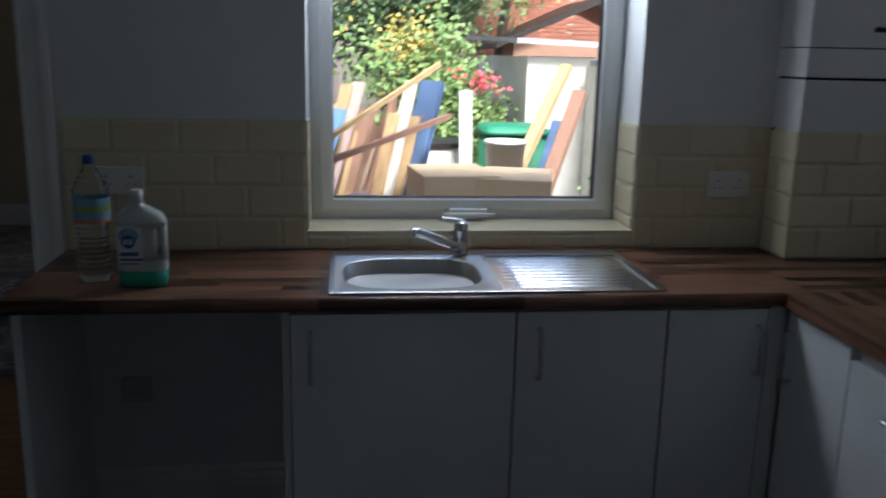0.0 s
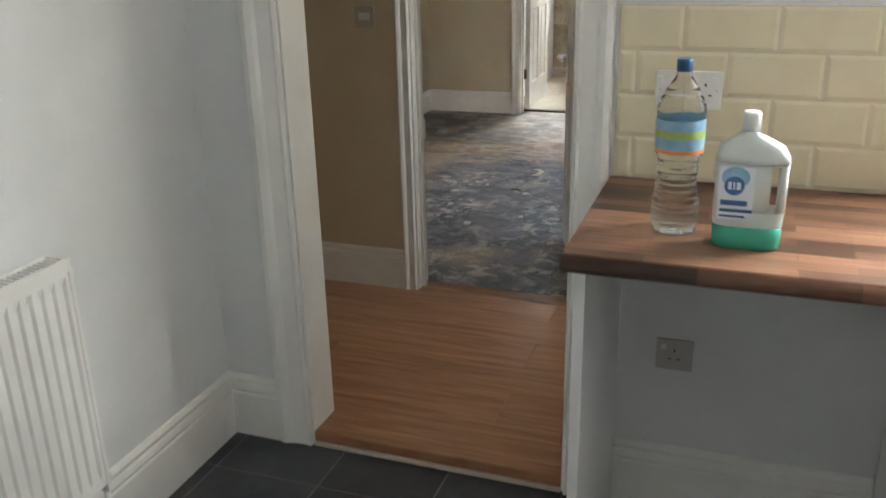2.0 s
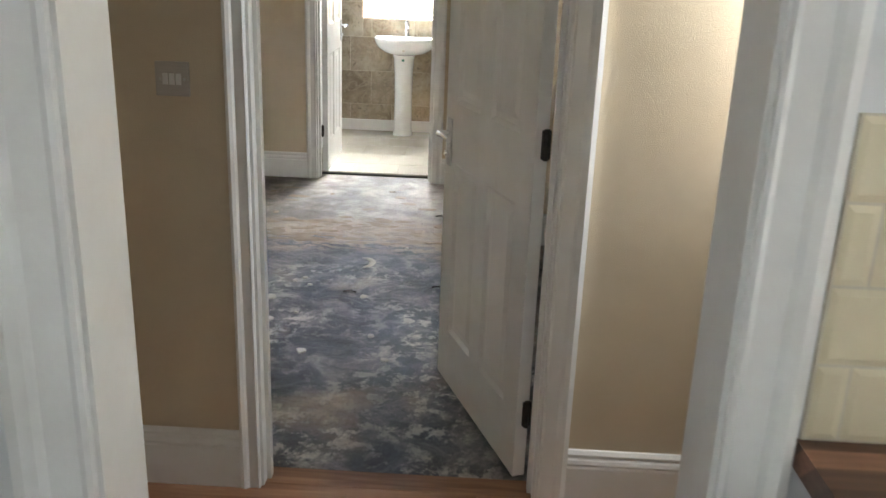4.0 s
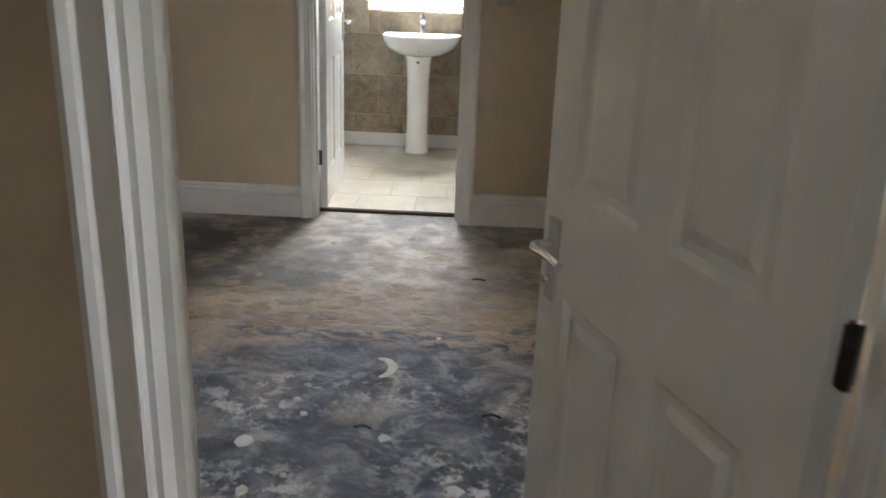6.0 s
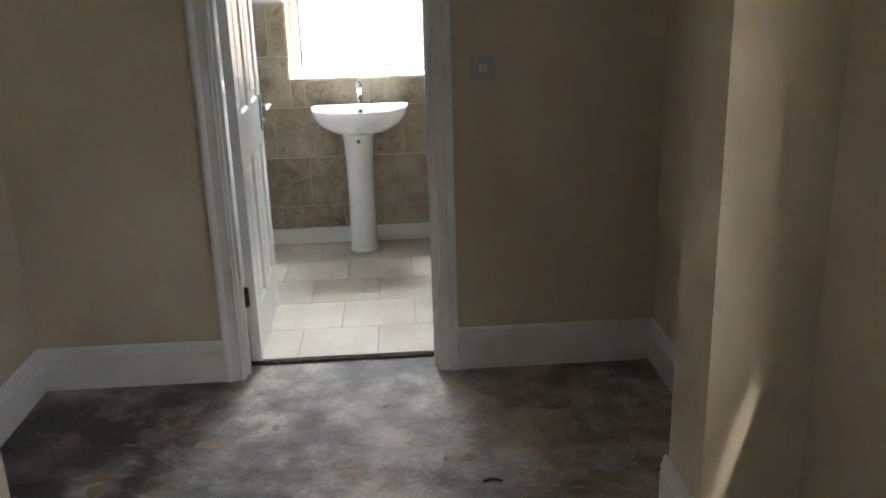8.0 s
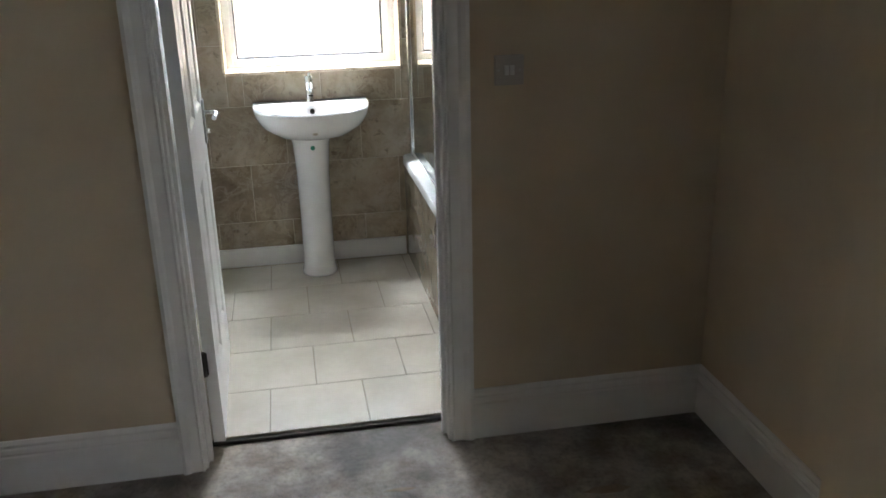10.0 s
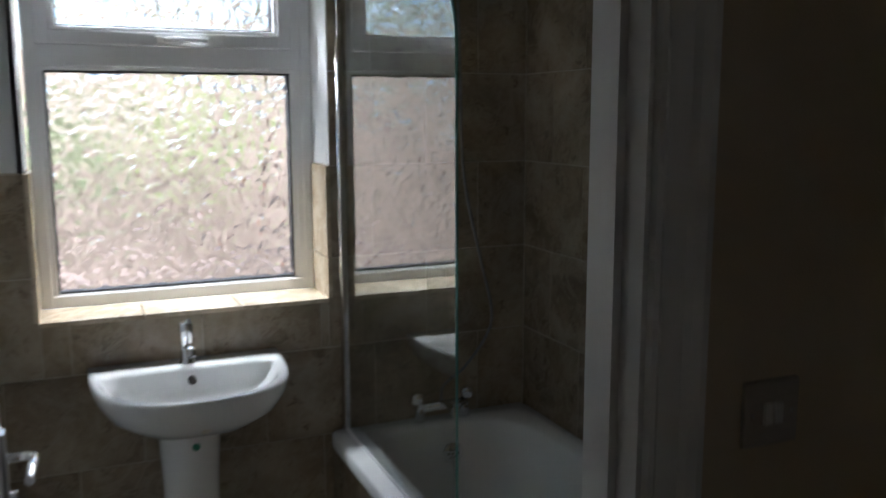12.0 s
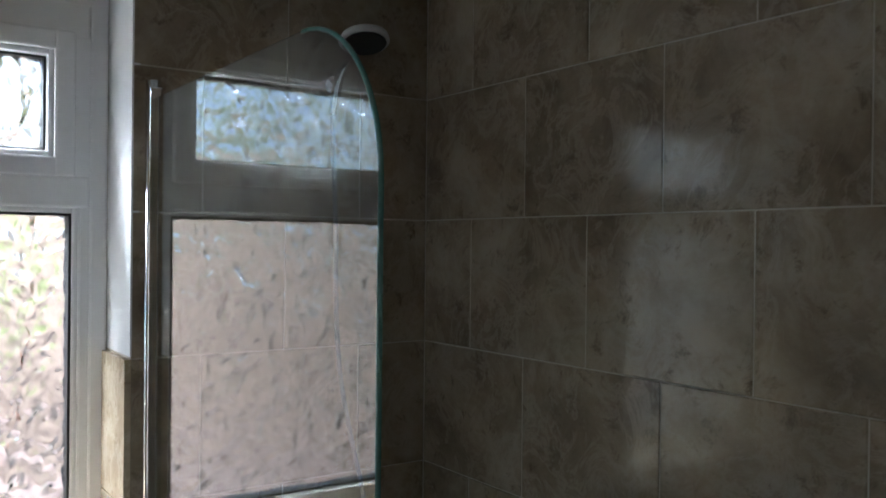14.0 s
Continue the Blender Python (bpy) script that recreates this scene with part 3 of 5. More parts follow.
    fr.empty_display_size = 0.05
    fr.location = (x0, ya, z0)
    bm = bmesh.new()
    bx(bm, x0 - 0.02, x0, ya - 0.002, yb + 0.002, z0, DOOR + 0.02)
    bx(bm, x1, x1 + 0.02, ya - 0.002, yb + 0.002, z0, DOOR + 0.02)
    bx(bm, x0, x1, ya - 0.002, yb + 0.002, DOOR, DOOR + 0.02)
    if stop:
        for s0, s1 in ((x0, x0 + 0.012), (x1 - 0.012, x1)):
            bx(bm, s0, s1, stop, stop + 0.03, z0, DOOR)
    under("lining", bm, white_gloss, fr)
    yo = ya - 0.002
    for x, inner in ((x0 - 0.008, -wl / 0.092), (x1 + 0.008, wr / 0.092)):
        bm = bmesh.new()
        loops = [[Vector((x + inner * u, yo - o, z)) for o, u in AR] for z in (z0, DOOR + 0.1)]
        loft(bm, loops, smooth=False)
        under("architrave", bm, white_gloss, fr)
    bm = bmesh.new()
    loops = [[Vector((x, yo - o, DOOR + 0.008 + u)) for o, u in AR] for x in (x0 - 0.008, x1 + 0.008)]
    loft(bm, loops, smooth=False)
    under("head_architrave", bm, white_gloss, fr)
    return fr


door_frame("door_frame_kitchen", OPX0, OPX1, KY1, HY0, KF, "white painted doorway lining with moulded architrave", 0.108, 0.086)
door_frame("door_frame_room", HDX0, HDX1, HY1, RY0, 0.0, "white painted doorway lining with chipped edges", 0.054, 0.084, stop=4.065)
door_frame("door_frame_bathroom", BDX0, BDX1, RY1, BY0, 0.0, "white painted bathroom doorway lining and architrave", 0.07, 0.078, stop=7.85)

# threshold strips
struct("threshold_kitchen", box(OPX0, OPX1, KY1 - 0.012, KY1 + 0.02, KF, KF + 0.014, bevel=0.003), strip_metal, "worn cream strip between tiles and laminate", "threshold")
struct("nosing_kitchen", box(OPX0, OPX1, KY1 - 0.005, KY1 + 0.035, KF + 0.0142, 0.004, bevel=0.004), laminate, "oak laminate edge above the cream strip", "threshold")
# solid dark strip: the gap's shade is put into its colour
struct("threshold_bathroom", box(BDX0, BDX1, BY0 + 0.012, BY0 + 0.03, 0.0, 0.012), gap_shade_splinter, "dark strip painting the shaded gap below the bathroom tiles", "threshold")


# ---- doors ----
def panel_door(name, label, hinge, angle, width, height, z0, handle_u, hinges_z, plate_z, hv=0.0):
    """A moulded six-panel door: pivot at its hinge edge, u along the leaf, faces at v=0 and v=-0.038."""
    d = tagged(new(name), label, "door", kind="structure")
    d.empty_display_size = 0.05
    d.location = (hinge[0], hinge[1], z0)
    d.rotation_euler = (0, 0, angle)
    T = 0.038
    cols = ((0.105, width / 2 - 0.045), (width / 2 + 0.045, width - 0.105))
    rows = ((0.2, 0.82), (1.02, 1.58), (1.68, 1.88))
    bm = bmesh.new()
    us = [0, cols[0][0], cols[0][1], cols[1][0], cols[1][1], width]
    zs = [0, *[z for r in rows for z in r], height]
    for i in range(5):
        for j in range(7):
            if i in (1, 3) and j in (1, 3, 5):
                u0, u1, a, c = us[i], us[i + 1], zs[j], zs[j + 1]
                for v, s in ((0, -1), (-T, 1)):
                    rings = []
                    for inset, depth in ((0, 0), (0.014, 0.009), (0.03, 0.009), (0.05, 0.003)):
                        rings.append([Vector((u0 + inset, v + s * depth, a + inset)), Vector((u1 - inset, v + s * depth, a + inset)), Vector((u1 - inset, v + s * depth, c - inset)), Vector((u0 + inset, v + s * depth, c - inset))])
                    loft(bm, rings, smooth=False, cap0=False)
            else:
                for v in (0, -T):
                    bm.faces.new([bm.verts.new((u, v, z)) for u, z in ((us[i], zs[j]), (us[i + 1], zs[j]), (us[i + 1], zs[j + 1]), (us[i], zs[j + 1]))])
    for q in (((0, 0, 0), (0, -T, 0), (0, -T, height), (0, 0, height)), ((width, 0, 0), (width, -T, 0), (width, -T, height), (width, 0, height)), ((0, 0, 0), (width, 0, 0), (width, -T, 0), (0, -T, 0)), ((0, 0, height), (width, 0, height), (width, -T, height), (0, -T, height))):
        bm.faces.new([bm.verts.new(p) for p in q])
    bmesh.ops.remove_doubles(bm, verts=bm.verts, dist=0.0005)
    leaf = part("leaf", bm, white_gloss, d)
    for v, s in ((0, 1), (-T, -1)):
        y0, y1 = sorted((v, v + s * 0.008))
        pl = part("handle_plate", box(handle_u - 0.02, handle_u + 0.02, y0, y1, plate_z[0] - z0, plate_z[1] - z0, bevel=0.003), brushed, d, "satin chrome handle plate")
        zc = plate_z[1] - z0 - 0.05
        lv = tube(bmesh.new(), curve_pts([(handle_u, v + s * 0.006, zc), (handle_u, v + s * 0.04, zc), (handle_u - 0.02, v + s * 0.052, zc), (handle_u - 0.06, v + s * 0.05, zc + 0.003), (handle_u - 0.11, v + s * 0.046, zc - 0.004)], 8), 0.0085, 10)
        part("lever", lv, chrome, pl, "curved chrome lever")
        part("thumb_turn", tube(bmesh.new(), [(handle_u, v + s * 0.006, zc - 0.07), (handle_u, v + s * 0.022, zc - 0.07)], 0.009, 10), chrome, pl)
    for hz in hinges_z:
        hb = box(-0.01, 0.004, hv - 0.012, hv + 0.012, hz - z0 - 0.039, hz - z0 + 0.039, bevel=0.003)
        tube(hb, [(-0.006, hv, hz - z0 - 0.042), (-0.006, hv, hz - z0 + 0.042)], 0.008, 10)
        part("hinge", hb, dark_metal, d, "dark bronze hinge")
    return d


panel_door("door_room", "white moulded panel door standing half open", (-0.246, 4.131), math.atan2(0.697, -0.262), 0.744, 1.985, 0.012, 0.69, (0.22, 1.02, 1.78), (0.812, 0.975), hv=-0.03)
panel_door("door_bathroom", "white moulded panel door opened against the wall", (-1.502, 7.915), radians(91.5), 0.745, 1.985, 0.03, 0.69, (0.32, 1.75), (0.895, 1.06))


# ---- windows ----
def bar(bm, x0, x1, z0, z1, y0, y1):
    return bx(bm, x0, x1, y0, y1, z0, z1, bevel=0.006)


def ring(bm, x0, x1, z0, z1, w, y0, y1):
    bar(bm, x0, x0 + w, z0, z1, y0, y1)
    bar(bm, x1 - w, x1, z0, z1, y0, y1)
    bar(bm, x0 + w - 0.006, x1 - w + 0.006, z0, z0 + w, y0 + 0.001, y1 - 0.001)
    bar(bm, x0 + w - 0.006, x1 - w + 0.006, z1 - w, z1, y0 + 0.001, y1 - 0.001)
    return bm


def pane(name, bm, material, parent):
    o = under(name, bm, material, parent)
    o.visible_shadow = False
    return o


w = tagged(new("window_kitchen"), "white plastic-framed kitchen window above the sink", "window", kind="structure")
w.location = (KWX0, 3.06, KWZ0)
under("window_frame", ring(bmesh.new(), KWX0 + 0.004, KWX1 - 0.004, KWZ0 + 0.012, KWZ1, 0.045, 3.055, 3.125), upvc, w)
sash = under("sash", ring(bmesh.new(), KWX0 + 0.04, KWX1 - 0.04, KWZ0 + 0.046, KWZ1 - 0.04, 0.04, 3.035, 3.1), upvc, w)
g = bmesh.new()
for x0, x1, z0, z1 in ((0.841, 1.753, 1.043, 1.046), (0.841, 1.753, 1.978, 1.981), (0.841, 0.844, 1.043, 1.98), (1.75, 1.753, 1.043, 1.98)):
    bx(g, x0, x1, 3.045, 3.09, z0, z1)
under("gasket", g, black_rubber, w)
pane("pane", box(0.838, 1.756, 3.068, 3.074, 1.04, 1.984), clear_glass, w)
g = box(1.24, 1.37, 3.012, 3.036, 0.99, 1.012, bevel=0.005)
bx(g, 1.215, 1.395, 3.0, 3.014, 0.985, 1.0, bevel=0.005)
under("handle", g, upvc, w, "white plastic window handle")
b = bmesh.new()
bx(b, KWX0, KWX1, KY1 - 0.004, 3.056, KWZ0, KWZ0 + 0.012, bevel=0.002)
under("sill_tile", b, metro_tile, w, "cream glazed tiled sill")

w = tagged(new("window_bathroom"), "white plastic-framed bathroom window with patterned glass", "window", kind="structure")
w.location = (BWX0, 9.85, BWZ0)
fy0, fy1 = 9.838, 9.908
PX0, PX1, PZ0, PZ1 = -1.4, -0.661, 1.057, 1.736     # large fixed pane
QX0, QX1, QZ0, QZ1 = -1.362, -0.713, 1.866, 2.066   # small opening pane


def rim(x0, x1, z0, z1, out, bw, y0, y1):
    """Frame whose inner edge lies outside the given pane by a little."""
    return ring(bmesh.new(), x0 - out - bw, x1 + out + bw, z0 - out - bw, z1 + out + bw, bw, y0, y1)


under("window_frame", ring(bmesh.new(), BWX0, BWX1 + 0.009, BWZ0 + 0.014, BWZ1, 0.038, fy0, fy1), upvc, w)
under("transom", bar(bmesh.new(), BWX0 + 0.033, BWX1 - 0.028, PZ1 + 0.012, QZ0 - 0.05, fy0 + 0.001, fy1), upvc, w)
under("mullion", bar(bmesh.new(), PX1 + 0.012, BWX1 - 0.022, PZ0 - 0.02, PZ1 + 0.03, fy0 + 0.004, fy1 - 0.004), upvc, w)
under("bead", rim(PX0, PX1, PZ0, PZ1, 0.0, 0.02, fy0 + 0.008, fy1 - 0.01), upvc, w, "chamfered glazing bead")
under("sash", rim(QX0, QX1, QZ0, QZ1, 0.012, 0.042, fy0 - 0.018, fy1 - 0.012), upvc, w)
under("sash_bead", rim(QX0, QX1, QZ0, QZ1, 0.0, 0.016, fy0 - 0.008, fy1 - 0.012), upvc, w)
under("head_bar", bar(bmesh.new(), BWX0 + 0.033, BWX1 - 0.028, QZ1 + 0.045, BWZ1 - 0.012, fy0 + 0.002, fy1), upvc, w)
for x0, x1 in ((BWX0 + 0.034, QX0 - 0.05), (QX1 + 0.05, BWX1 - 0.024)):
    under("stile", bar(bmesh.new(), x0, x1, QZ0 - 0.055, QZ1 + 0.05, fy0 + 0.003, fy1 - 0.003), upvc, w)
g = bmesh.new()
for x0, x1, z0, z1 in ((PX0, PX1, PZ0, PZ1), (QX0, QX1, QZ0, QZ1)):
    for a0, a1, c0, c1 in ((x0, x1, z0, z0 + 0.005), (x0, x1, z1 - 0.005, z1), (x0, x0 + 0.005, z0, z1), (x1 - 0.005, x1, z0, z1)):
        bx(g, a0, a1, fy0 + 0.012, fy1 - 0.015, c0, c1)
under("gasket", g, black_rubber, w)
pane("pane", box(PX0 - 0.004, PX1 + 0.004, 9.868, 9.873, PZ0 - 0.004, PZ1 + 0.004), pattern_glass, w)
pane("pane", box(QX0 - 0.004, QX1 + 0.004, 9.864, 9.869, QZ0 - 0.004, QZ1 + 0.004), pattern_glass, w)
g = box(-1.08, -1.0, fy0 - 0.034, fy0 - 0.017, QZ0 - 0.047, QZ0 - 0.024, bevel=0.004)
bx(g, -1.055, -0.925, fy0 - 0.05, fy0 - 0.033, QZ0 - 0.042, QZ0 - 0.029, bevel=0.005)
under("handle", g, upvc, w, "white window handle")
b = bmesh.new()
for k in range(3):
    x0 = BWX0 + k * 0.286
    bx(b, x0 + 0.001, min(x0 + 0.284, BWX1), BY1 - 0.008, fy0 + 0.002, BWZ0, BWZ0 + 0.014, bevel=0.002)
under("sill_tile", b, sill_tile, w, "cream stone-look tiled sill")
for x0, x1 in ((BWX0 - WT, BWX0), (BWX1, BWX1 + WT)):
    for z0, z1 in ((BWZ0 + 0.014, 1.143), (1.146, 1.441)):
        under("reveal_tile", box(x0 - 0.001, x1 + 0.001, BY1 - 0.001, fy0 + 0.01, z0, z1, bevel=0.002), sill_tile, w)

# side window of the room, met only as a strip behind the door
w = tagged(new("window_room"), "white plastic-framed side window of the room", "window", kind="structure")
w.location = (RX1 + 0.15, RWY0, RWZ0)
b = bmesh.new()
for y0, y1, z0, z1 in ((RWY0, RWY0 + 0.06, RWZ0, RWZ1), (RWY1 - 0.06, RWY1, RWZ0, RWZ1), (RWY0, RWY1, RWZ0, RWZ0 + 0.06), (RWY0, RWY1, RWZ1 - 0.06, RWZ1)):
    bx(b, RX1 + 0.16, RX1 + 0.23, y0 + 0.001, y1 - 0.001, z0 + 0.001, z1 - 0.001)
under("window_frame", b, upvc, w)
pane("pane", box(RX1 + 0.192, RX1 + 0.198, RWY0 + 0.055, RWY1 - 0.055, RWZ0 + 0.055, RWZ1 - 0.055), clear_glass, w)


# ---- kitchen ----
top = thing("worktop", "brown butcher-block laminate worktop in an L", "worktop", (0.02, 2.29, 0.872))
# the slab has a real cut-out for the sink bowl
for x0, x1, y0, y1 in ((0.02, 0.86, 2.29, KY1 - 0.001), (1.29, 2.284, 2.29, KY1 - 0.001), (0.86, 1.29, 2.29, 2.335), (0.86, 1.29, 2.71, KY1 - 0.001), (2.284, KX1 - 0.001, 2.29, 2.668)):
    under("slab", box(x0, x1, y0, y1, 0.872, 0.91), worktop_x, top)
under("return_slab", box(2.083, KX1 - 0.001, 0.3, 2.29, 0.872, 0.91), worktop_y, top)
under("front_edge", tube(bmesh.new(), [(0.0205, 2.291, 0.891), (2.0835, 2.291, 0.891)], 0.019, 16), worktop_x, top)


def bar_handle(bm, a, c, out, r=0.0055):
    a, c, out = Vector(a), Vector(c), Vector(out)
    d = (c - a).normalized()
    tube(bm, curve_pts([a, a + out * 0.6 + d * 0.002, a + out + d * 0.014, (a + c) / 2 + out, c + out - d * 0.014, c + out * 0.6 - d * 0.002, c], 5), r, 10)
    return bm


def base_unit(label, x0, x1, handle_x, open_front=False):
    u = thing("base_unit", label, "kitchen cabinet", (x0, 2.31, KF), "fitted kitchen units")
    under("carcass", box(x0 + 0.001, x1 - 0.001, 2.315, KY1 - 0.03, 0.09, 0.869), unit_white, u)
    under("kickboard", box(x0 + 0.001, x1 - 0.001, 2.36, 2.376, KF, 0.09), unit_white, u)
    d = under("door", box(x0 + 0.002, x1 - 0.002, 2.294, 2.313, 0.092, 0.862, bevel=0.0015), unit_white, u)
    h = bar_handle(bmesh.new(), (handle_x, 2.296, 0.815), (handle_x, 2.296, 0.675), (0, -0.03, 0))
    hd = part("handle", h, brushed, d, "brushed steel bow handle")
    return u


base_unit("white slab-fronted unit below the sink bowl", 0.735, 1.334, 0.788)
base_unit("white slab-fronted unit below the drainer", 1.336, 1.757, 1.4)
base_unit("narrow white slab-fronted corner unit", 1.759, 2.05, 2.02)
pn = thing("end_panel", "white melamine panel closing the worktop end", "cabinet panel", (0.04, 2.3, KF), "fitted kitchen units")
under("board", box(0.042, 0.064, 2.305, KY1 - 0.022, KF, 0.871, bevel=0.001), unit_white, pn)
pn = thing("side_panel", "white panel beside the empty appliance space", "cabinet panel", (0.715, 2.3, KF), "fitted kitchen units")
under("board", box(0.714, 0.733, 2.305, KY1 - 0.022, KF, 0.871, bevel=0.001), unit_white, pn)
pn = thing("corner_post", "white filler post in the cabinet corner", "cabinet panel", (2.06, 2.31, KF), "fitted kitchen units")
under("board", box(2.052, 2.098, 2.294, 2.34, KF, 0.869), unit_white, pn)


def side_unit(label, y0, y1, drawers):
    u = thing("base_unit", label, "kitchen cabinet", (2.1, y0, KF), "fitted kitchen units")
    under("carcass", box(2.12, KX1 - 0.002, y0 + 0.001, y1 - 0.001, 0.09, 0.869), unit_white, u)
    under("kickboard", box(2.16, 2.176, y0 + 0.001, y1 - 0.001, KF, 0.09), unit_white, u)
    if drawers:
        for z0, z1 in ((0.095, 0.4), (0.403, 0.665), (0.668, 0.83)):
            d = under("drawer_front", box(2.099, 2.118, y0 + 0.002, y1 - 0.002, z0, z1, bevel=0.0015), unit_white, u)
            part("handle", bar_handle(bmesh.new(), (2.101, (y0 + y1) / 2 - 0.09, (z0 + z1) / 2), (2.101, (y0 + y1) / 2 + 0.09, (z0 + z1) / 2), (-0.03, 0, 0)), brushed, d, "brushed steel bow handle")
    else:
        d = under("door", box(2.099, 2.118, y0 + 0.002, y1 - 0.002, 0.092, 0.862, bevel=0.0015), unit_white, u)
        part("handle", bar_handle(bmesh.new(), (2.101, y1 - 0.045, 0.81), (2.101, y1 - 0.045, 0.67), (-0.03, 0, 0)), brushed, d, "brushed steel bow handle")


side_unit("narrow white cabinet on the side run", 1.978, 2.284, False)
side_unit("white drawer unit on the side run", 1.45, 1.976, True)
side_unit("white cabinet on the side run", 0.9, 1.448, False)
side_unit("white cabinet closing the side run", 0.31, 0.898, False)


def super_loop(cx, cy, hx, hy, z, n=40, p=3.0):
    out = []
    for i in range(n):
        a = 2 * math.pi * i / n
        c, s = math.cos(a), math.sin(a)
        out.append(Vector((cx + hx * math.copysign(abs(c) ** (2 / p), c), cy + hy * math.copysign(abs(s) ** (2 / p), s), z)))
    return out


snk = thing("sink", "stainless steel sink with a ribbed drainer", "sink", (1.295, 2.55, 0.91))
# deck: flat sheet with raised rim, cut round the bowl
b = bmesh.new()
N = 48
outer = super_loop(1.076, 2.528, 0.2415, 0.222, 0.9155, N, 14)
lip = super_loop(1.07, 2.525, 0.2, 0.178, 0.9155, N, 3.2)
l2 = super_loop(1.07, 2.525, 0.193, 0.171, 0.911, N, 3.2)
l3 = super_loop(1.07, 2.525, 0.184, 0.162, 0.785, N, 3.4)
l4 = super_loop(1.07, 2.525, 0.15, 0.13, 0.752, N, 3.0)
l5 = super_loop(1.07, 2.525, 0.02, 0.02, 0.748, N, 2.0)
loft(b, [outer, lip, l2, l3, l4, l5], cap0=False)
under("bowl", b, shaded_bowl_steel, snk)
b = bmesh.new()
for x0, x1, y0, y1 in ((0.835, 1.755, 2.31, 2.325), (0.835, 1.755, 2.73, 2.795), (0.835, 0.85, 2.325, 2.73), (1.303, 1.318, 2.325, 2.73), (1.73, 1.755, 2.325, 2.73)):
    bx(b, x0, x1, y0, y1, 0.9105, 0.9165, bevel=0.002)
under("rim", b, steel, snk)
b = bmesh.new()
# drainer tray with ridges running along it
rows = []
M = 90
for i in range(M + 1):
    y = 2.325 + (2.73 - 2.325) * i / M
    ph = (y - 2.36) / 0.036
    h = 0.9125 + (0.0055 * max(0.0, math.sin(2 * math.pi * ph)) if 2.36 < y < 2.69 else 0)
    rows.append((y, h))
prev = None
for y, h in rows:
    cur = [b.verts.new((x, y, hh)) for x, hh in ((1.317, 0.9125), (1.35, 0.9125), (1.37, h), (1.68, h), (1.70, 0.9125), (1.731, 0.9125))]
    if prev:
        for k in range(5):
            f = b.faces.new((prev[k], prev[k + 1], cur[k + 1], cur[k]))
            f.smooth = True
    prev = cur
under("drainer", b, steel, snk, "ribbed steel drainer")
under("waste", lathe(bmesh.new(), [(0.04, 0.758), (0.04, 0.763), (0.03, 0.764), (0.025, 0.761)], 1.07, 2.525, 24), chrome, snk)
tap = thing("kitchen_tap", "chrome single-lever mixer tap behind the sink bowl", "tap", (1.24, 2.745, 0.9165))
b = lathe(bmesh.new(), [(0.03, 0.9165), (0.03, 0.922), (0.024, 0.93), (0.0225, 0.985), (0.024, 0.99), (0.0235, 1.012), (0.014, 1.022)], 1.24, 2.745, 24)
under("body", b, chrome, tap)
under("spout", tube(bmesh.new(), curve_pts([(1.235, 2.735, 0.945), (1.19, 2.70, 0.965), (1.12, 2.65, 1.0), (1.085, 2.625, 1.012), (1.078, 2.62, 0.998)], 8), [0.014] * 25 + [0.012] * 8, 14), chrome, tap)
under("lever", tube(bmesh.new(), curve_pts([(1.25, 2.742, 1.018), (1.22, 2.735, 1.026), (1.175, 2.72, 1.034)], 8), 0.008, 10), chrome, tap)


def plate(name, label, x0, x1, z0, z1, y, kind, out=-1, axis='y', face=None):
    """Electrical accessory on a wall that faces along the axis."""
    s = thing(name, label, "socket" if "socket" in name else "light switch", (0, 0, 0))
    if axis == 'y':
        place = Matrix.Translation((x0, y, z0)) @ Matrix.Diagonal((1, -out * -1, 1, 1))
        conv = lambda u0, u1, d0, d1, v0, v1: (x0 + u0, x0 + u1, *sorted((y + out * d0, y + out * d1)), z0 + v0, z0 + v1)
    else:
        conv = lambda u0, u1, d0, d1, v0, v1: (*sorted((y + out * d0, y + out * d1)), x0 + u0, x0 + u1, z0 + v0, z0 + v1)
    W, Hh = x1 - x0, z1 - z0
    s.location = (x0, y, z0) if axis == 'y' else (y, x0, z0)
    under("faceplate", box(*conv(0, W, 0.0, 0.009, 0, Hh), bevel=0.003), face or white_plastic, s)
    gangs = kind[1]
    for k in range(gangs):
        cx = W * (k + 0.5) / gangs
        if kind[0] == "socket":
            for du, dv, w2, h2 in ((0, 0.02, 0.004, 0.008), (-0.011, -0.004, 0.007, 0.004), (0.011, -0.004, 0.007, 0.004)):
                under("pin_hole", box(*conv(cx + du - w2 / 2, cx + du + w2 / 2, 0.0085, 0.0096, Hh * 0.42 + dv - h2 / 2, Hh * 0.42 + dv + h2 / 2)), black_rubber, s)
            under("rocker", box(*conv(cx + (0.02 if gangs > 1 and k == 1 else -0.028) - 0.006, cx + (0.02 if gangs > 1 and k == 1 else -0.028) + 0.006, 0.008, 0.013, Hh * 0.68, Hh * 0.86), bevel=0.001), white_plastic, s)
        else:
            cx = W / 2 + (k - (gangs - 1) / 2) * 0.017
            under("rocker", box(*conv(cx - 0.0065, cx + 0.0065, 0.008, 0.014, Hh * 0.34, Hh * 0.66), bevel=0.0015), white_plastic, s)
    for cx in (0.012, W - 0.012):
        under("screw", box(*conv(cx - 0.003, cx + 0.003, 0.0085, 0.0102, Hh / 2 - 0.003, Hh / 2 + 0.003), bevel=0.001), brushed, s)
    return s


plate("double_socket", "white double socket on cream wall tiles", 0.116, 0.266, 1.087, 1.174, KY1 - 0.008, ("socket", 2))
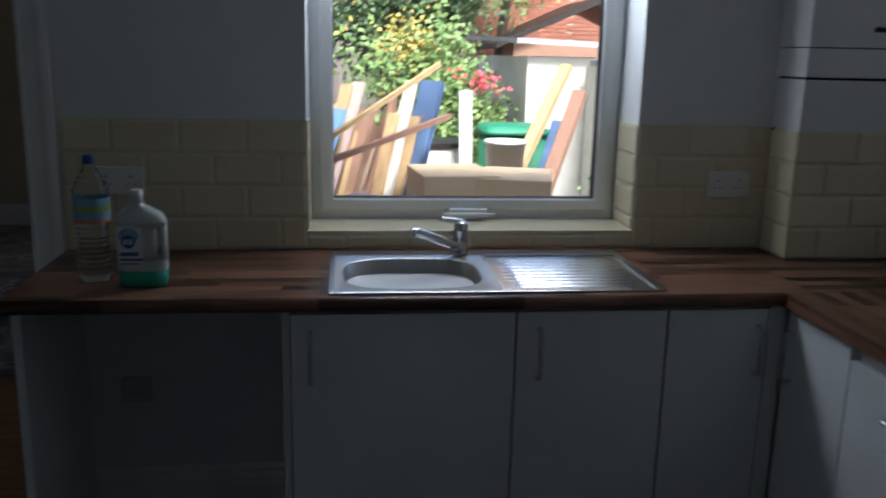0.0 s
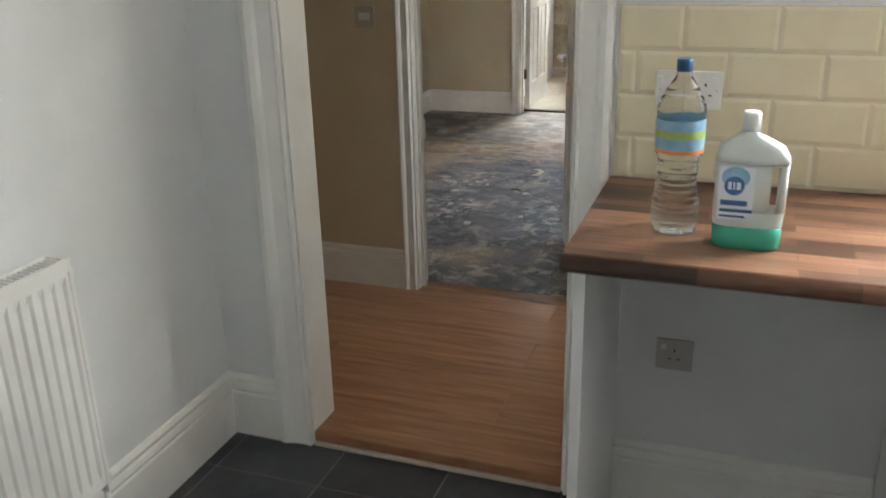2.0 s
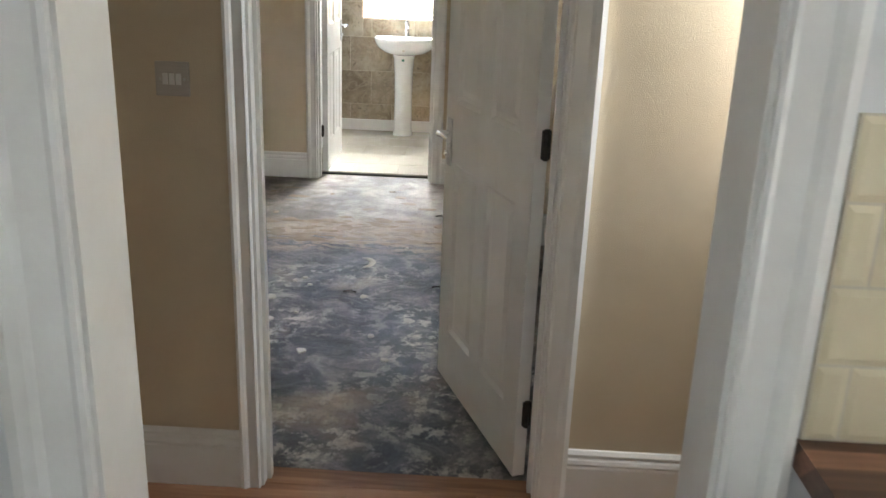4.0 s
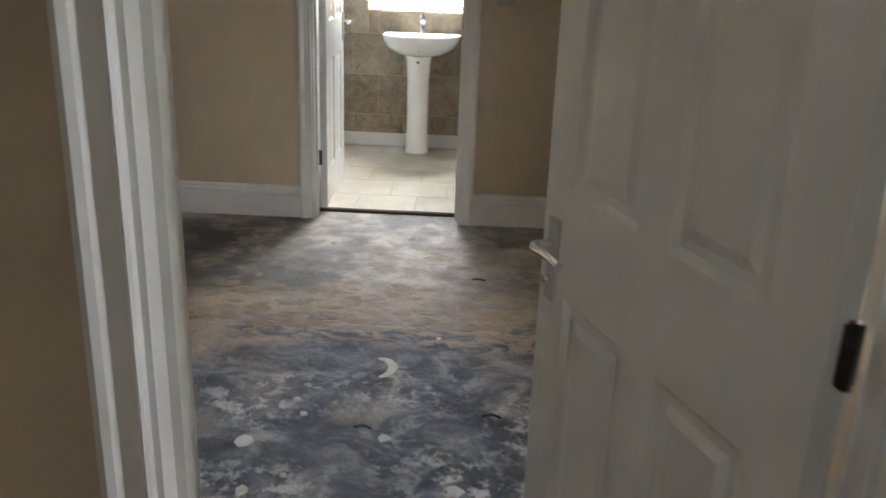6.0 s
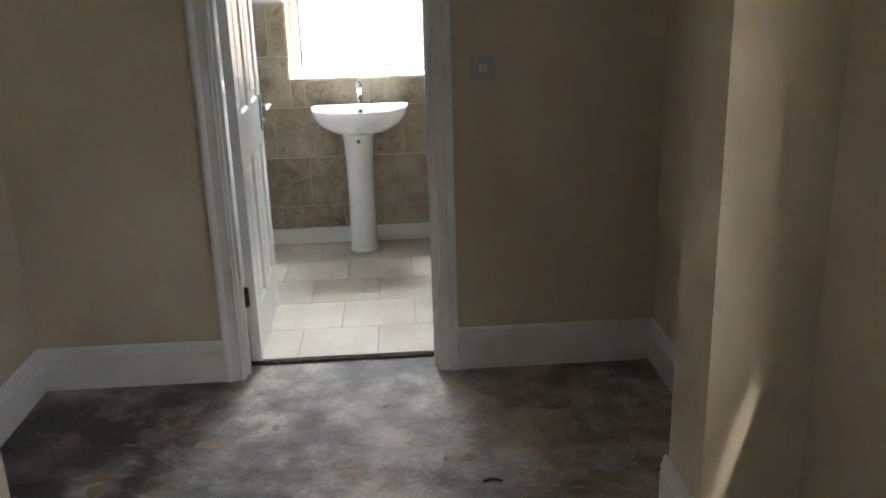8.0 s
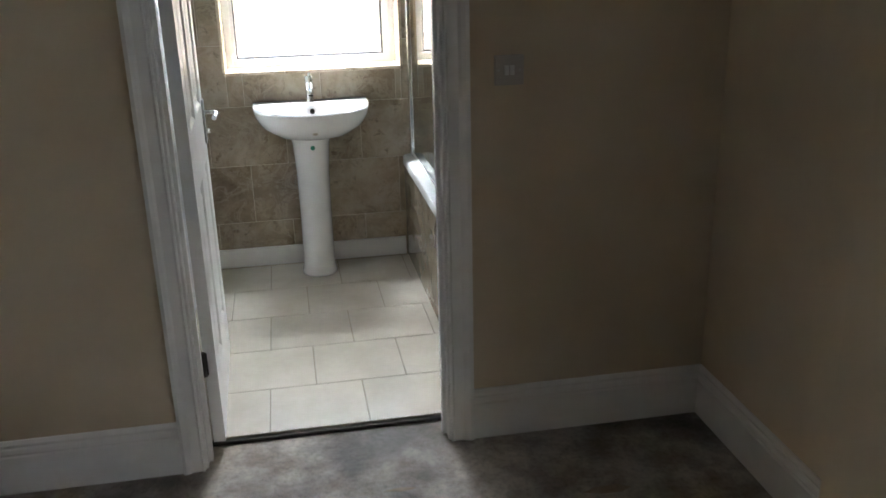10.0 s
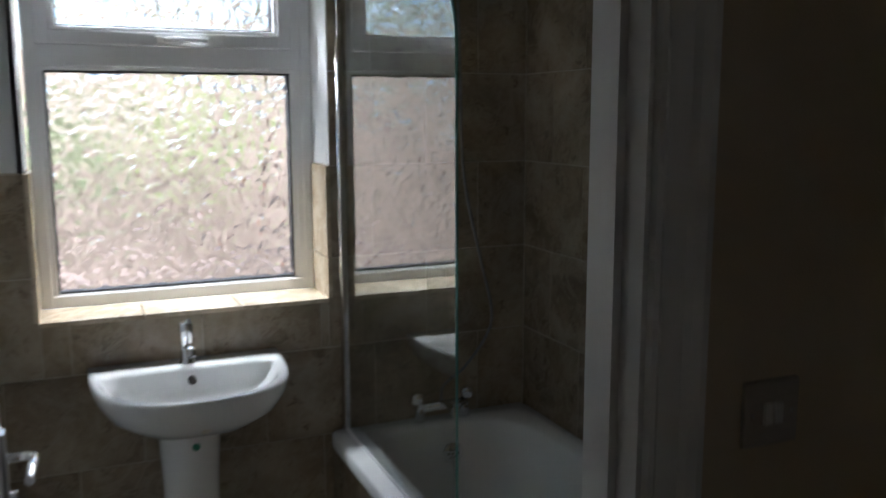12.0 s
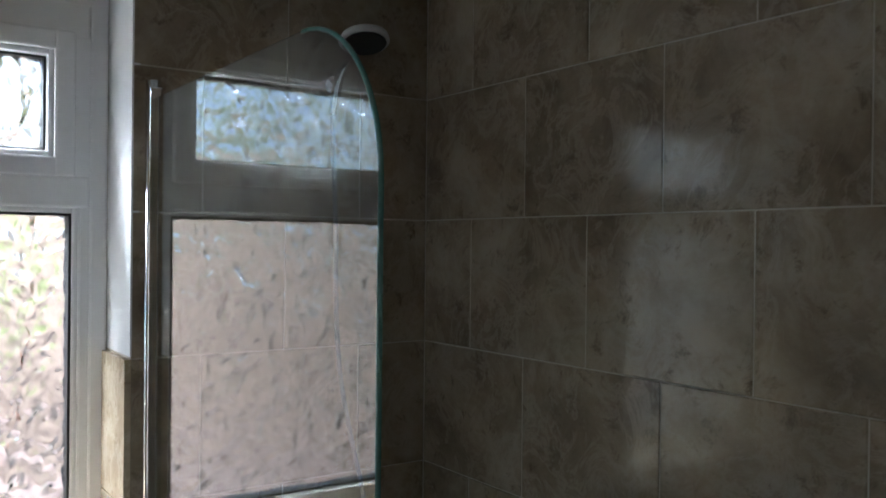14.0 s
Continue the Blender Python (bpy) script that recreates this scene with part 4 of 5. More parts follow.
plate("double_socket", "white double socket beside the window reveal", 2.075, 2.222, 1.085, 1.171, KY1 - 0.008, ("socket", 2))
plate("single_socket", "satin steel single socket in the appliance space", 0.16, 0.254, 0.401, 0.487, KY1, ("socket", 1), face=plate_steel)
plate("light_switch", "satin steel three-gang switch beside the panelled door", -1.211, -1.125, 1.125, 1.211, HY1, ("switch", 3), face=plate_steel)
plate("light_switch", "satin steel switch beside the bathroom doorway", -0.567, -0.478, 1.178, 1.266, RY1, ("switch", 2), face=plate_steel)
plate("double_socket", "satin steel double socket low on cream wallpaper", 6.3, 6.44, 0.43, 0.55, RX0, ("socket", 2), out=1, axis='x', face=plate_steel)

# boiler housing in the corner
bo = thing("boiler_housing", "white boxed boiler housing in the kitchen corner", "boiler housing", (2.286, 2.67, 0.91))
under("pier", box(2.288, KX1 - 0.001, 2.676, KY1 - 0.001, 0.9105, 1.478), white_wall, bo)
under("casing", box(2.284, KX1 - 0.001, 2.668, KY1 - 0.001, 1.486, 1.574, bevel=0.003), unit_white, bo)
under("casing", box(2.284, KX1 - 0.001, 2.668, KY1 - 0.001, 1.577, CEIL - 0.001, bevel=0.003), unit_white, bo)
# near-black block behind the seams, its colour standing in for their shade
under("shadow_gap", box(2.296, KX1 - 0.001, 2.69, KY1 - 0.002, 1.478, 1.577), gap_shade_splinter, bo, "black filler painting the shade in the casing gap")
under("badge", box(2.49, 2.54, 2.664, 2.668, 1.625, 1.64), dark_metal, bo, "small grey maker's badge")
under("pipe_end", tube(bmesh.new(), [(2.278, 2.83, 1.315), (2.29, 2.83, 1.315)], 0.006, 8), black_rubber, bo)

# radiator
ra = thing("radiator", "white ribbed panel radiator on the side wall", "radiator", (-1.16, 1.6, 0.19))
b = bmesh.new()
prof = []
y = 1.0
xf = -1.085
while y < 2.185:
    prof += [(xf, y), (xf, y + 0.014), (xf - 0.007, y + 0.019), (xf - 0.007, y + 0.028)]
    y += 0.0335
prof.append((xf, 2.19))
loops = []
for z, d in ((0.215, 0.0), (0.235, 0.0), (0.255, 1.0), (0.755, 1.0), (0.775, 0.0), (0.79, 0.0)):
    loops.append([Vector((xf + (px - xf) * d, py, z)) for px, py in prof])
for lp, lq in zip(loops, loops[1:]):
    A = [b.verts.new(p) for p in lp]
    B = [b.verts.new(p) for p in lq]
    for k in range(len(A) - 1):
        b.faces.new((A[k], A[k + 1], B[k + 1], B[k]))
bmesh.ops.remove_doubles(b, verts=b.verts, dist=0.0004)
bx(b, xf - 0.014, xf - 0.009, 1.0, 2.19, 0.205, 0.79)
under("front_panel", b, white_gloss, ra)
under("back_panel", box(-1.15, -1.14, 1.0, 2.19, 0.2, 0.79), white_gloss, ra)
for y0 in (0.99, 2.183):
    under("side_cover", box(-1.152, -1.083, y0, y0 + 0.012, 0.19, 0.815, bevel=0.003), white_gloss, ra)
for x0 in (-1.152, -1.093):
    under("top_rail", box(x0, x0 + 0.01, 1.0, 2.185, 0.785, 0.815), white_gloss, ra)
for k in range(79):
    yy = 1.004 + k * 0.015
    under("grille_bar", box(-1.142, -1.093, yy, yy + 0.005, 0.803, 0.811), white_gloss, ra)
under("bracket", box(-1.174, -1.15, 2.02, 2.06, 0.25, 0.7), white_gloss, ra)
under("bracket", box(-1.174, -1.15, 1.12, 1.16, 0.25, 0.7), white_gloss, ra)
b = tube(bmesh.new(), [(-1.118, 2.19, 0.225), (-1.118, 2.21, 0.225)], 0.012, 10)
tube(b, [(-1.118, 2.21, 0.2), (-1.118, 2.21, 0.262)], 0.014, 12)
under("valve", b, white_plastic, ra)
under("pipe", tube(bmesh.new(), [(-1.118, 2.21, KF), (-1.118, 2.21, 0.21)], 0.0075, 10), white_gloss, ra, "white painted pipe tail")

# bottles on the worktop
bt = thing("water_bottle", "clear plastic water bottle with a blue label", "bottle", (0.206, 2.485, 0.91))
prof = [(0.03, 0.9105), (0.043, 0.914), (0.046, 0.93), (0.044, 0.955), (0.046, 0.965), (0.043, 0.98), (0.04, 0.995), (0.0395, 1.01), (0.0375, 1.025), (0.04, 1.04), (0.0385, 1.05), (0.042, 1.065), (0.046, 1.075), (0.0465, 1.085), (0.0465, 1.15), (0.044, 1.165), (0.035, 1.19), (0.022, 1.21), (0.0145, 1.222), (0.0135, 1.232)]
ribbed = []
for (r0, z0), (r1, z1) in zip(prof, prof[1:]):
    steps = max(1, round((z1 - z0) / 0.003)) if 0.925 < z0 < 1.07 or 1.15 < z0 < 1.19 else 1
    for k in range(steps):
        q = k / steps
        zz = z0 + (z1 - z0) * q
        ribbed.append((r0 + (r1 - r0) * q + (0.0014 * math.sin(zz * 2 * math.pi / 0.0135) if steps > 1 else 0), zz))
ribbed.append(prof[-1])
under("body", lathe(bmesh.new(), ribbed, 0.206, 2.485, 40), water_plastic, bt, "clear ribbed bottle body")


def sleeve(r, z0, z1, x, y):
    bm = bmesh.new()
    n = 40
    R = [[bm.verts.new((x + r * math.cos(2 * math.pi * i / n), y + r * math.sin(2 * math.pi * i / n), z)) for i in range(n)] for z in (z0, z1)]
    for i in range(n):
        bm.faces.new((R[0][i], R[0][(i + 1) % n], R[1][(i + 1) % n], R[1][i])).smooth = True
    return bm


under("label", sleeve(0.0473, 1.083, 1.14, 0.206, 2.485), label_blue, bt, "blue paper label")
under("label_picture", sleeve(0.0475, 1.105, 1.12, 0.206, 2.485), label_green, bt, "green landscape printed on the label")
under("label_band", sleeve(0.0474, 1.075, 1.0825, 0.206, 2.485), label_orange, bt, "orange band under the label")
under("cap", lathe(bmesh.new(), [(0.0155, 1.229), (0.0155, 1.25), (0.0135, 1.253)], 0.206, 2.485, 24), cap_blue, bt, "dark blue screw cap")

cl = thing("cleaner_bottle", "milky plastic cleaner bottle with green liquid", "bottle", (0.345, 2.43, 0.91))


def flat_loop(hx, hy, z, cx=0.345):
    return super_loop(cx, 2.43, hx, hy, z, 32, 3.2)


b = bmesh.new()
loft(b, [flat_loop(0.058, 0.03, 0.9105), flat_loop(0.062, 0.033, 0.915), flat_loop(0.063, 0.033, 0.955)])
under("liquid", b, green_liquid, cl, "green cleaner in the base")
b = bmesh.new()
loft(b, [flat_loop(0.063, 0.033, 0.9555), flat_loop(0.064, 0.033, 0.985)], cap0=False, cap1=False)
# left body and the grip on the other side leave a slot between them
under("lower_body", b, milky_plastic, cl)
b = bmesh.new()
loft(b, [super_loop(0.331, 2.43, 0.05, 0.033, z, 32, 3.2) for z in (0.983, 1.03, 1.078)])
loft(b, [super_loop(0.4015, 2.43, 0.0085, 0.017, z, 20, 2.4) for z in (0.98, 1.03, 1.082)])
under("grip_body", b, milky_plastic, cl)
b = bmesh.new()
loft(b, [flat_loop(0.0645, 0.033, 1.075), flat_loop(0.0645, 0.033, 1.088), flat_loop(0.057, 0.03, 1.106, 0.342), flat_loop(0.03, 0.022, 1.122, 0.338), flat_loop(0.0165, 0.0165, 1.128, 0.336), flat_loop(0.0165, 0.0165, 1.134, 0.336)])
under("shoulder", b, milky_plastic, cl)
under("cap", lathe(bmesh.new(), [(0.0165, 1.134), (0.0165, 1.165), (0.014, 1.169)], 0.336, 2.43, 24), white_plastic, cl, "white flip cap")
under("label", box(0.289, 0.352, 2.3945, 2.3955, 0.97, 1.072), label_white, cl, "white front label")


def disc(cx, cz, rx, rz, y, n=32):
    bm = bmesh.new()
    loft(bm, [[Vector((cx + rx * math.cos(2 * math.pi * i / n), yy, cz + rz * math.sin(2 * math.pi * i / n))) for i in range(n)] for yy in (y, y - 0.0006)], smooth=False)
    return bm


under("label_swirl", disc(0.318, 1.052, 0.025, 0.02, 2.3943), label_blue, cl, "pale blue swirl on the label")
under("label_emblem", disc(0.317, 1.036, 0.018, 0.018, 2.3935), label_navy, cl, "dark round emblem")
b = bmesh.new()
for x0, x1, z0, z1 in ((0.306, 0.312, 1.029, 1.043), (0.315, 0.318, 1.029, 1.043), (0.321, 0.328, 1.029, 1.043)):
    bx(b, x0, x1, 2.3922, 2.3928, z0, z1)
under("emblem_bars", b, label_white, cl)
b = bmesh.new()
for z0, x1, hgt in ((0.998, 0.342, 0.01), (0.985, 0.352, 0.006), (0.975, 0.34, 0.004)):
    bx(b, 0.294, x1, 2.3938, 2.3944, z0, z0 + hgt)
under("label_lines", b, label_navy, cl, "lines of small print")

# ---- bathroom ----
ba = thing("basin", "white ceramic pedestal basin with chrome tap", "basin", (-1.07, 9.5, BF))
CX = -1.057


def dloop(hw, yb, yf, z, n=48, p=3.1):
    """D-shaped outline: straight back, bowed front."""
    out = []
    m = n - 8
    for i in range(8):
        out.append(Vector((CX + hw - 2 * hw * i / 8, yb, z)))
    for i in range(m):
        a = math.pi * i / m
        c, s = math.cos(a), math.sin(a)
        x = CX - hw * math.copysign(abs(c) ** (2 / p), c)
        y = yb - (yb - yf) * abs(s) ** (2 / p) if i else yb
        out.append(Vector((x, y, z)))
    return out


b = bmesh.new()
loft(b, [dloop(0.10, 9.652, 9.36, 0.722), dloop(0.19, 9.652, 9.29, 0.742), dloop(0.25, 9.652, 9.235, 0.785), dloop(0.275, 9.652, 9.212, 0.83), dloop(0.2795, 9.652, 9.206, 0.86), dloop(0.277, 9.651, 9.208, 0.867), dloop(0.262, 9.56, 9.222, 0.867, p=2.4),
         dloop(0.248, 9.545, 9.235, 0.855, p=2.3), dloop(0.22, 9.535, 9.26, 0.81, p=2.2), dloop(0.15, 9.5, 9.32, 0.765, p=2.0), dloop(0.03, 9.44, 9.39, 0.757, p=2.0)])
under("bowl", b, ceramic, ba)
b = bmesh.new()
loops = []
for z, hw, yf in ((BF, 0.088, 9.40), (0.03, 0.088, 9.40), (0.06, 0.08, 9.408), (0.3, 0.077, 9.408), (0.55, 0.08, 9.395), (0.69, 0.09, 9.375), (0.745, 0.105, 9.345)):
    loops.append([Vector((-1.072 + hw * math.cos(a), 9.50 + (9.50 - yf) * math.sin(a), z)) for a in [2 * math.pi * i / 32 for i in range(32)]])
loft(b, loops)
under("pedestal", b, ceramic, ba)
under("overflow", tube(bmesh.new(), [(CX + 0.005, 9.552, 0.832), (CX + 0.005, 9.526, 0.828)], 0.012, 16), dark_metal, ba, "dark overflow hole")
under("sticker", disc(-1.068, 0.683, 0.011, 0.011, 9.372, 20), sticker_green, ba, "small round green sticker")
under("maker_mark", disc(-1.055, 0.775, 0.012, 0.006, 9.236, 20), strip_metal, ba, "faint oval maker's mark")
tp = thing("basin_tap", "chrome mono mixer tap on the basin", "tap", (CX, 9.59, 0.867))
under("body", lathe(bmesh.new(), [(0.024, 0.867), (0.024, 0.872), (0.0195, 0.876), (0.0195, 0.945), (0.021, 0.948), (0.022, 0.985), (0.019, 0.993)], CX, 9.59, 24), chrome, tp)
under("spout", tube(bmesh.new(), curve_pts([(CX, 9.58, 0.915), (CX, 9.54, 0.93), (CX, 9.49, 0.93), (CX, 9.478, 0.915)], 8), 0.0125, 14), chrome, tp)
under("lever", tube(bmesh.new(), curve_pts([(CX, 9.595, 0.985), (CX, 9.56, 1.0), (CX, 9.52, 1.012)], 6), 0.007, 10), chrome, tp)

bh = thing("bath", "white acrylic bath with brown tiled panel", "bath", (-0.25, 8.8, BF))
bcx, bcy = (-0.61 + BX1) / 2, (7.93 + BY1) / 2
hx, hy = (BX1 + 0.61) / 2 - 0.0015, (BY1 - 7.93) / 2 - 0.0015
b = bmesh.new()
loft(b, [super_loop(bcx, bcy, hx, hy, 0.52, 64, 40), super_loop(bcx, bcy, hx, hy, 0.556, 64, 40), super_loop(bcx, bcy, hx - 0.006, hy - 0.006, 0.564, 64, 40), super_loop(bcx + 0.01, bcy, hx - 0.075, hy - 0.095, 0.565, 64, 5), super_loop(bcx + 0.01, bcy, hx - 0.085, hy - 0.105, 0.553, 64, 5),
         super_loop(bcx + 0.01, bcy, hx - 0.11, hy - 0.14, 0.3, 64, 4.5), super_loop(bcx + 0.01, bcy, hx - 0.16, hy - 0.24, 0.19, 64, 4), super_loop(bcx + 0.01, bcy, 0.03, 0.05, 0.18, 64, 2)], cap0=False)
under("tub", b, acrylic, bh)
under("panel_board", box(-0.586, -0.575, 7.93, BY1 - 0.001, BF, 0.52), grout_brown, bh)
yj = [7.932, 8.155, 8.53, 8.905, 9.28, BY1 - 0.001]
for r, (z0, z1) in enumerate(((BF + 0.002, 0.2535), (0.2565, 0.5195))):
    sh = 0.1875 * (r % 2)
    ys = sorted({7.932, BY1 - 0.001, *[y for y in (9.655 - 0.375 * k - sh for k in range(1, 5)) if y > 7.95]})
    for y0, y1 in zip(ys, ys[1:]):
        under("panel_tile", box(-0.597, -0.586, y0 + 0.0012, y1 - 0.0012, z0, z1, bevel=0.001), stone_tile, bh)
ov = under("overflow", lathe(bmesh.new(), [(0.0, 0.0), (0.034, 0.0), (0.036, 0.004), (0.03, 0.009), (0.008, 0.011)], 0, 0, 28), chrome, bh, "round chrome overflow")
ov.matrix_parent_inverse = Matrix.Translation(bh.location).inverted()
ov.matrix_basis = pose(-0.215, 9.527, 0.47, 84, 0, 0)
b = bmesh.new()
for k in range(7):
    a = 2 * math.pi * k / 6
    r = 0.0155 if k < 6 else 0
    tube(b, [(-0.215 + r * math.cos(a), 9.52, 0.47 + r * math.sin(a)), (-0.215 + r * math.cos(a), 9.513, 0.4705 + r * math.sin(a))], 0.0042, 8)
under("overflow_hole", b, black_rubber, bh)
under("chain", tube(bmesh.new(), curve_pts([(-0.215, 9.512, 0.455), (-0.213, 9.505, 0.4), (-0.205, 9.49, 0.3), (-0.2, 9.4, 0.22)], 8), 0.003, 6), brushed, bh, "thin plug chain")
for x in (-0.518, 0.015):
    under("grab_handle", tube(bmesh.new(), curve_pts([(x, 8.64, 0.556), (x + 0.012, 8.61, 0.592), (x + 0.02, 8.53, 0.61), (x + 0.012, 8.42, 0.6), (x, 8.38, 0.556)], 8), 0.0085, 12), chrome, bh, "curved chrome grab handle")

bm_t = thing("bath_mixer", "chrome bath shower mixer on the bath rim", "tap", (-0.22, 9.6, 0.565))
b = tube(bmesh.new(), [(-0.31, 9.602, 0.615), (-0.13, 9.602, 0.615)], 0.017, 14)
for x in (-0.30, -0.14):
    tube(b, [(x, 9.602, 0.565), (x, 9.602, 0.62)], 0.017, 14)
tube(b, curve_pts([(-0.22, 9.595, 0.62), (-0.22, 9.56, 0.635), (-0.22, 9.51, 0.625), (-0.22, 9.49, 0.6)], 8), 0.013, 12)
under("body", b, chrome, bm_t)
for x in (-0.31, -0.13):
    under("tap_head", lathe(bmesh.new(), [(0.014, 0.63), (0.022, 0.636), (0.024, 0.66), (0.018, 0.67)], x, 9.602, 18), chrome, bm_t)

sh = thing("shower_set", "chrome hand shower on a wall bracket with hose", "shower", (-0.15, 9.64, 2.02))
b = tube(bmesh.new(), [(-0.152, BY1 - 0.001, 2.03), (-0.152, 9.615, 2.035)], 0.02, 14)
under("bracket", b, chrome, sh)
under("handle", tube(bmesh.new(), curve_pts([(-0.148, 9.63, 1.97), (-0.155, 9.59, 2.04), (-0.162, 9.53, 2.085), (-0.168, 9.475, 2.108)], 8), [0.012] * 12 + [0.011] * 13, 12), chrome, sh)
hd = under("head", lathe(bmesh.new(), [(0.012, 0.02), (0.03, 0.016), (0.05, 0.004), (0.052, -0.006), (0.047, -0.01)], 0, 0, 28), brushed, sh, "round grey shower head")
hd.matrix_parent_inverse = Matrix.Translation(sh.location).inverted()
hd.matrix_basis = pose(-0.17, 9.455, 2.105, -18, 6, 0)
fc = under("spray_face", lathe(bmesh.new(), [(0.045, -0.0105), (0.043, -0.013)], 0, 0, 28), black_rubber, sh, "dark spray face")
fc.matrix_parent_inverse = Matrix.Translation(sh.location).inverted()
fc.matrix_basis = pose(-0.17, 9.455, 2.105, -18, 6, 0)
under("hose", tube(bmesh.new(), curve_pts([(-0.148, 9.632, 1.97), (-0.145, 9.62, 1.75), (-0.135, 9.612, 1.4), (-0.07, 9.61, 1.1), (-0.03, 9.61, 0.93), (-0.05, 9.61, 0.84), (-0.13, 9.61, 0.74), (-0.21, 9.607, 0.68), (-0.22, 9.604, 0.63)], 10), 0.0052, 10), dark_hose, sh, "ribbed metal hose")

sc = thing("shower_screen", "clear glass bath screen with a rounded corner", "shower screen", (-0.552, 9.63, 0.575))
b = bmesh.new()
y0, y1, z0, z1, R = 8.735, 9.618, 0.577, 1.962, 0.21
outl = [(y1, z0), (y1, z1)] + [(y0 + R - R * math.sin(a), z1 - R + R * math.cos(a)) for a in [math.pi / 2 * i / 14 for i in range(15)]] + [(y0, z0)]
loft(b, [[Vector((x, y, z)) for y, z in outl] for x in (-0.555, -0.549)], smooth=False)
o = under("pane", b, screen_glass, sc, "greenish clear glass pane")
under("glass_edge", tube(bmesh.new(), [(-0.552, y, z) for y, z in outl[2:]], 0.0034, 8), edge_teal, sc, "teal polished glass edge")
b = tube(bmesh.new(), [(-0.552, 9.636, 0.568), (-0.552, 9.636, 2.0)], 0.0145, 16)
bx(b, -0.564, -0.54, 9.612, 9.632, 0.568, 1.985, bevel=0.003)
under("hinge_profile", b, chrome, sc, "chrome pivot post")
under("seal", box(-0.556, -0.548, 8.735, 9.612, 0.5655, 0.578), white_plastic, sc)

# ---- debris on the bare floor ----
b = bmesh.new()
pts = curve_pts([(-0.965, 6.10, 0.004), (-0.93, 6.085, 0.006), (-0.905, 6.04, 0.007), (-0.915, 5.985, 0.006), (-0.945, 5.955, 0.004)], 6)
tube(b, pts, [0.006 + 0.012 * math.sin(math.pi * k / (len(pts) - 1)) for k in range(len(pts))], 8)
for v in b.verts:
    v.co.z = 0.001 + max(0, v.co.z) * 0.45
tagged(part("plaster_scrap", b, plaster_chip), "curved white scrap lying on the bare floor", "debris")


def chip(x, y, r, label="small white plaster chip on the bare floor"):
    bm = bmesh.new()
    n = random.randint(5, 7)
    lo = [Vector((x + r * random.uniform(0.6, 1.2) * math.cos(2 * math.pi * i / n), y + r * random.uniform(0.6, 1.2) * math.sin(2 * math.pi * i / n), 0.0005)) for i in range(n)]
    hi = [Vector((p.x * 0.9 + x * 0.1, p.y * 0.9 + y * 0.1, 0.006)) for p in lo]
    loft(bm, [lo, hi], smooth=False)
    tagged(part("plaster_chip", bm, plaster_chip), label, "debris", "plaster chips")


for x, y, r in ((-0.887, 5.558, 0.022), (-1.24, 5.72, 0.014), (-1.2, 5.77, 0.016), (-1.16, 5.68, 0.013), (-0.66, 5.3, 0.03), (-1.25, 5.25, 0.024), (-1.31, 5.5, 0.03), (-0.8, 5.12, 0.018), (-1.05, 4.95, 0.026), (-0.72, 4.9, 0.022), (-1.15, 5.33, 0.012), (-0.75, 6.3, 0.012)):
    chip(x, y, r)
for k in range(3):
    x, y = ((-0.96, 5.61), (-0.55, 5.72), (-0.6, 6.95))[k]
    bm = bmesh.new()
    tube(bm, curve_pts([(x - 0.03, y, 0.004), (x, y + 0.008, 0.006), (x + 0.03, y - 0.004, 0.004)], 4), 0.004, 6)
    tagged(part("floor_sliver", bm, gap_shade_splinter), "dark splinter lying on the bare floor", "debris", "splinters")

# torn crusts of screed along the line of the wall that was taken out
crust = mat("brown_screed_crust", (0.4, 0.325, 0.25), 0.8, second=(0.27, 0.21, 0.155), scale=14, bump=0.7, bscale=70)
rough = random.Random(11)
b = bmesh.new()
for k in range(150):
    lane = rough.choice((6.42, 6.58, 6.74))
    x, y = rough.uniform(-1.95, -0.15), lane + rough.gauss(0, 0.04)
    if k > 120:
        y = rough.uniform(6.8, 7.6)
    n = rough.randint(6, 9)
    rx, ry, h = rough.uniform(0.02, 0.1), rough.uniform(0.012, 0.045), rough.uniform(0.001, 0.005)
    low = []
    for i in range(n):
        a, r = 2 * math.pi * i / n, rough.uniform(0.5, 1.2)
        low.append(Vector((x + rx * r * math.cos(a), y + ry * r * math.sin(a), 0.0003)))
    high = [Vector((p.x * 0.7 + x * 0.3, p.y * 0.7 + y * 0.3, h * rough.uniform(0.5, 1.2))) for p in low]
    loft(b, [low, high], smooth=False)
tagged(part("screed_crust", b, crust), "ragged brown crusts of torn screed on the floor", "debris", kind="stuff")

# ---- the yard outside ----
grass = mat("yard_ground", (0.12, 0.12, 0.11), 0.9, second=(0.22, 0.2, 0.17), scale=3, bump=0.5, bscale=20)
brick_red = vary(mat("red_brick", (0.38, 0.15, 0.09), 0.85, second=(0.3, 0.11, 0.07), scale=9, bump=0.4, bscale=60), 0.2)
mortar = mat("pale_mortar", (0.4, 0.37, 0.32), 0.9, second=(0.34, 0.31, 0.27), scale=10)
render_white = mat("whitewashed_render", (0.72, 0.7, 0.64), 0.85, second=(0.6, 0.57, 0.5), scale=3, bump=0.4, bscale=40)
felt = mat("grey_roof_sheet", (0.42, 0.42, 0.42), 0.7, second=(0.32, 0.32, 0.32), scale=4, bump=0.3)
card = mat("brown_cardboard", (0.62, 0.47, 0.3), 0.8, second=(0.56, 0.42, 0.26), scale=5, bump=0.1)
pale_wood = mat("pale_sawn_timber", (0.55, 0.38, 0.2), 0.7, second=(0.42, 0.27, 0.13), scale=5, stretch=(8, 8, 1), bump=0.2)
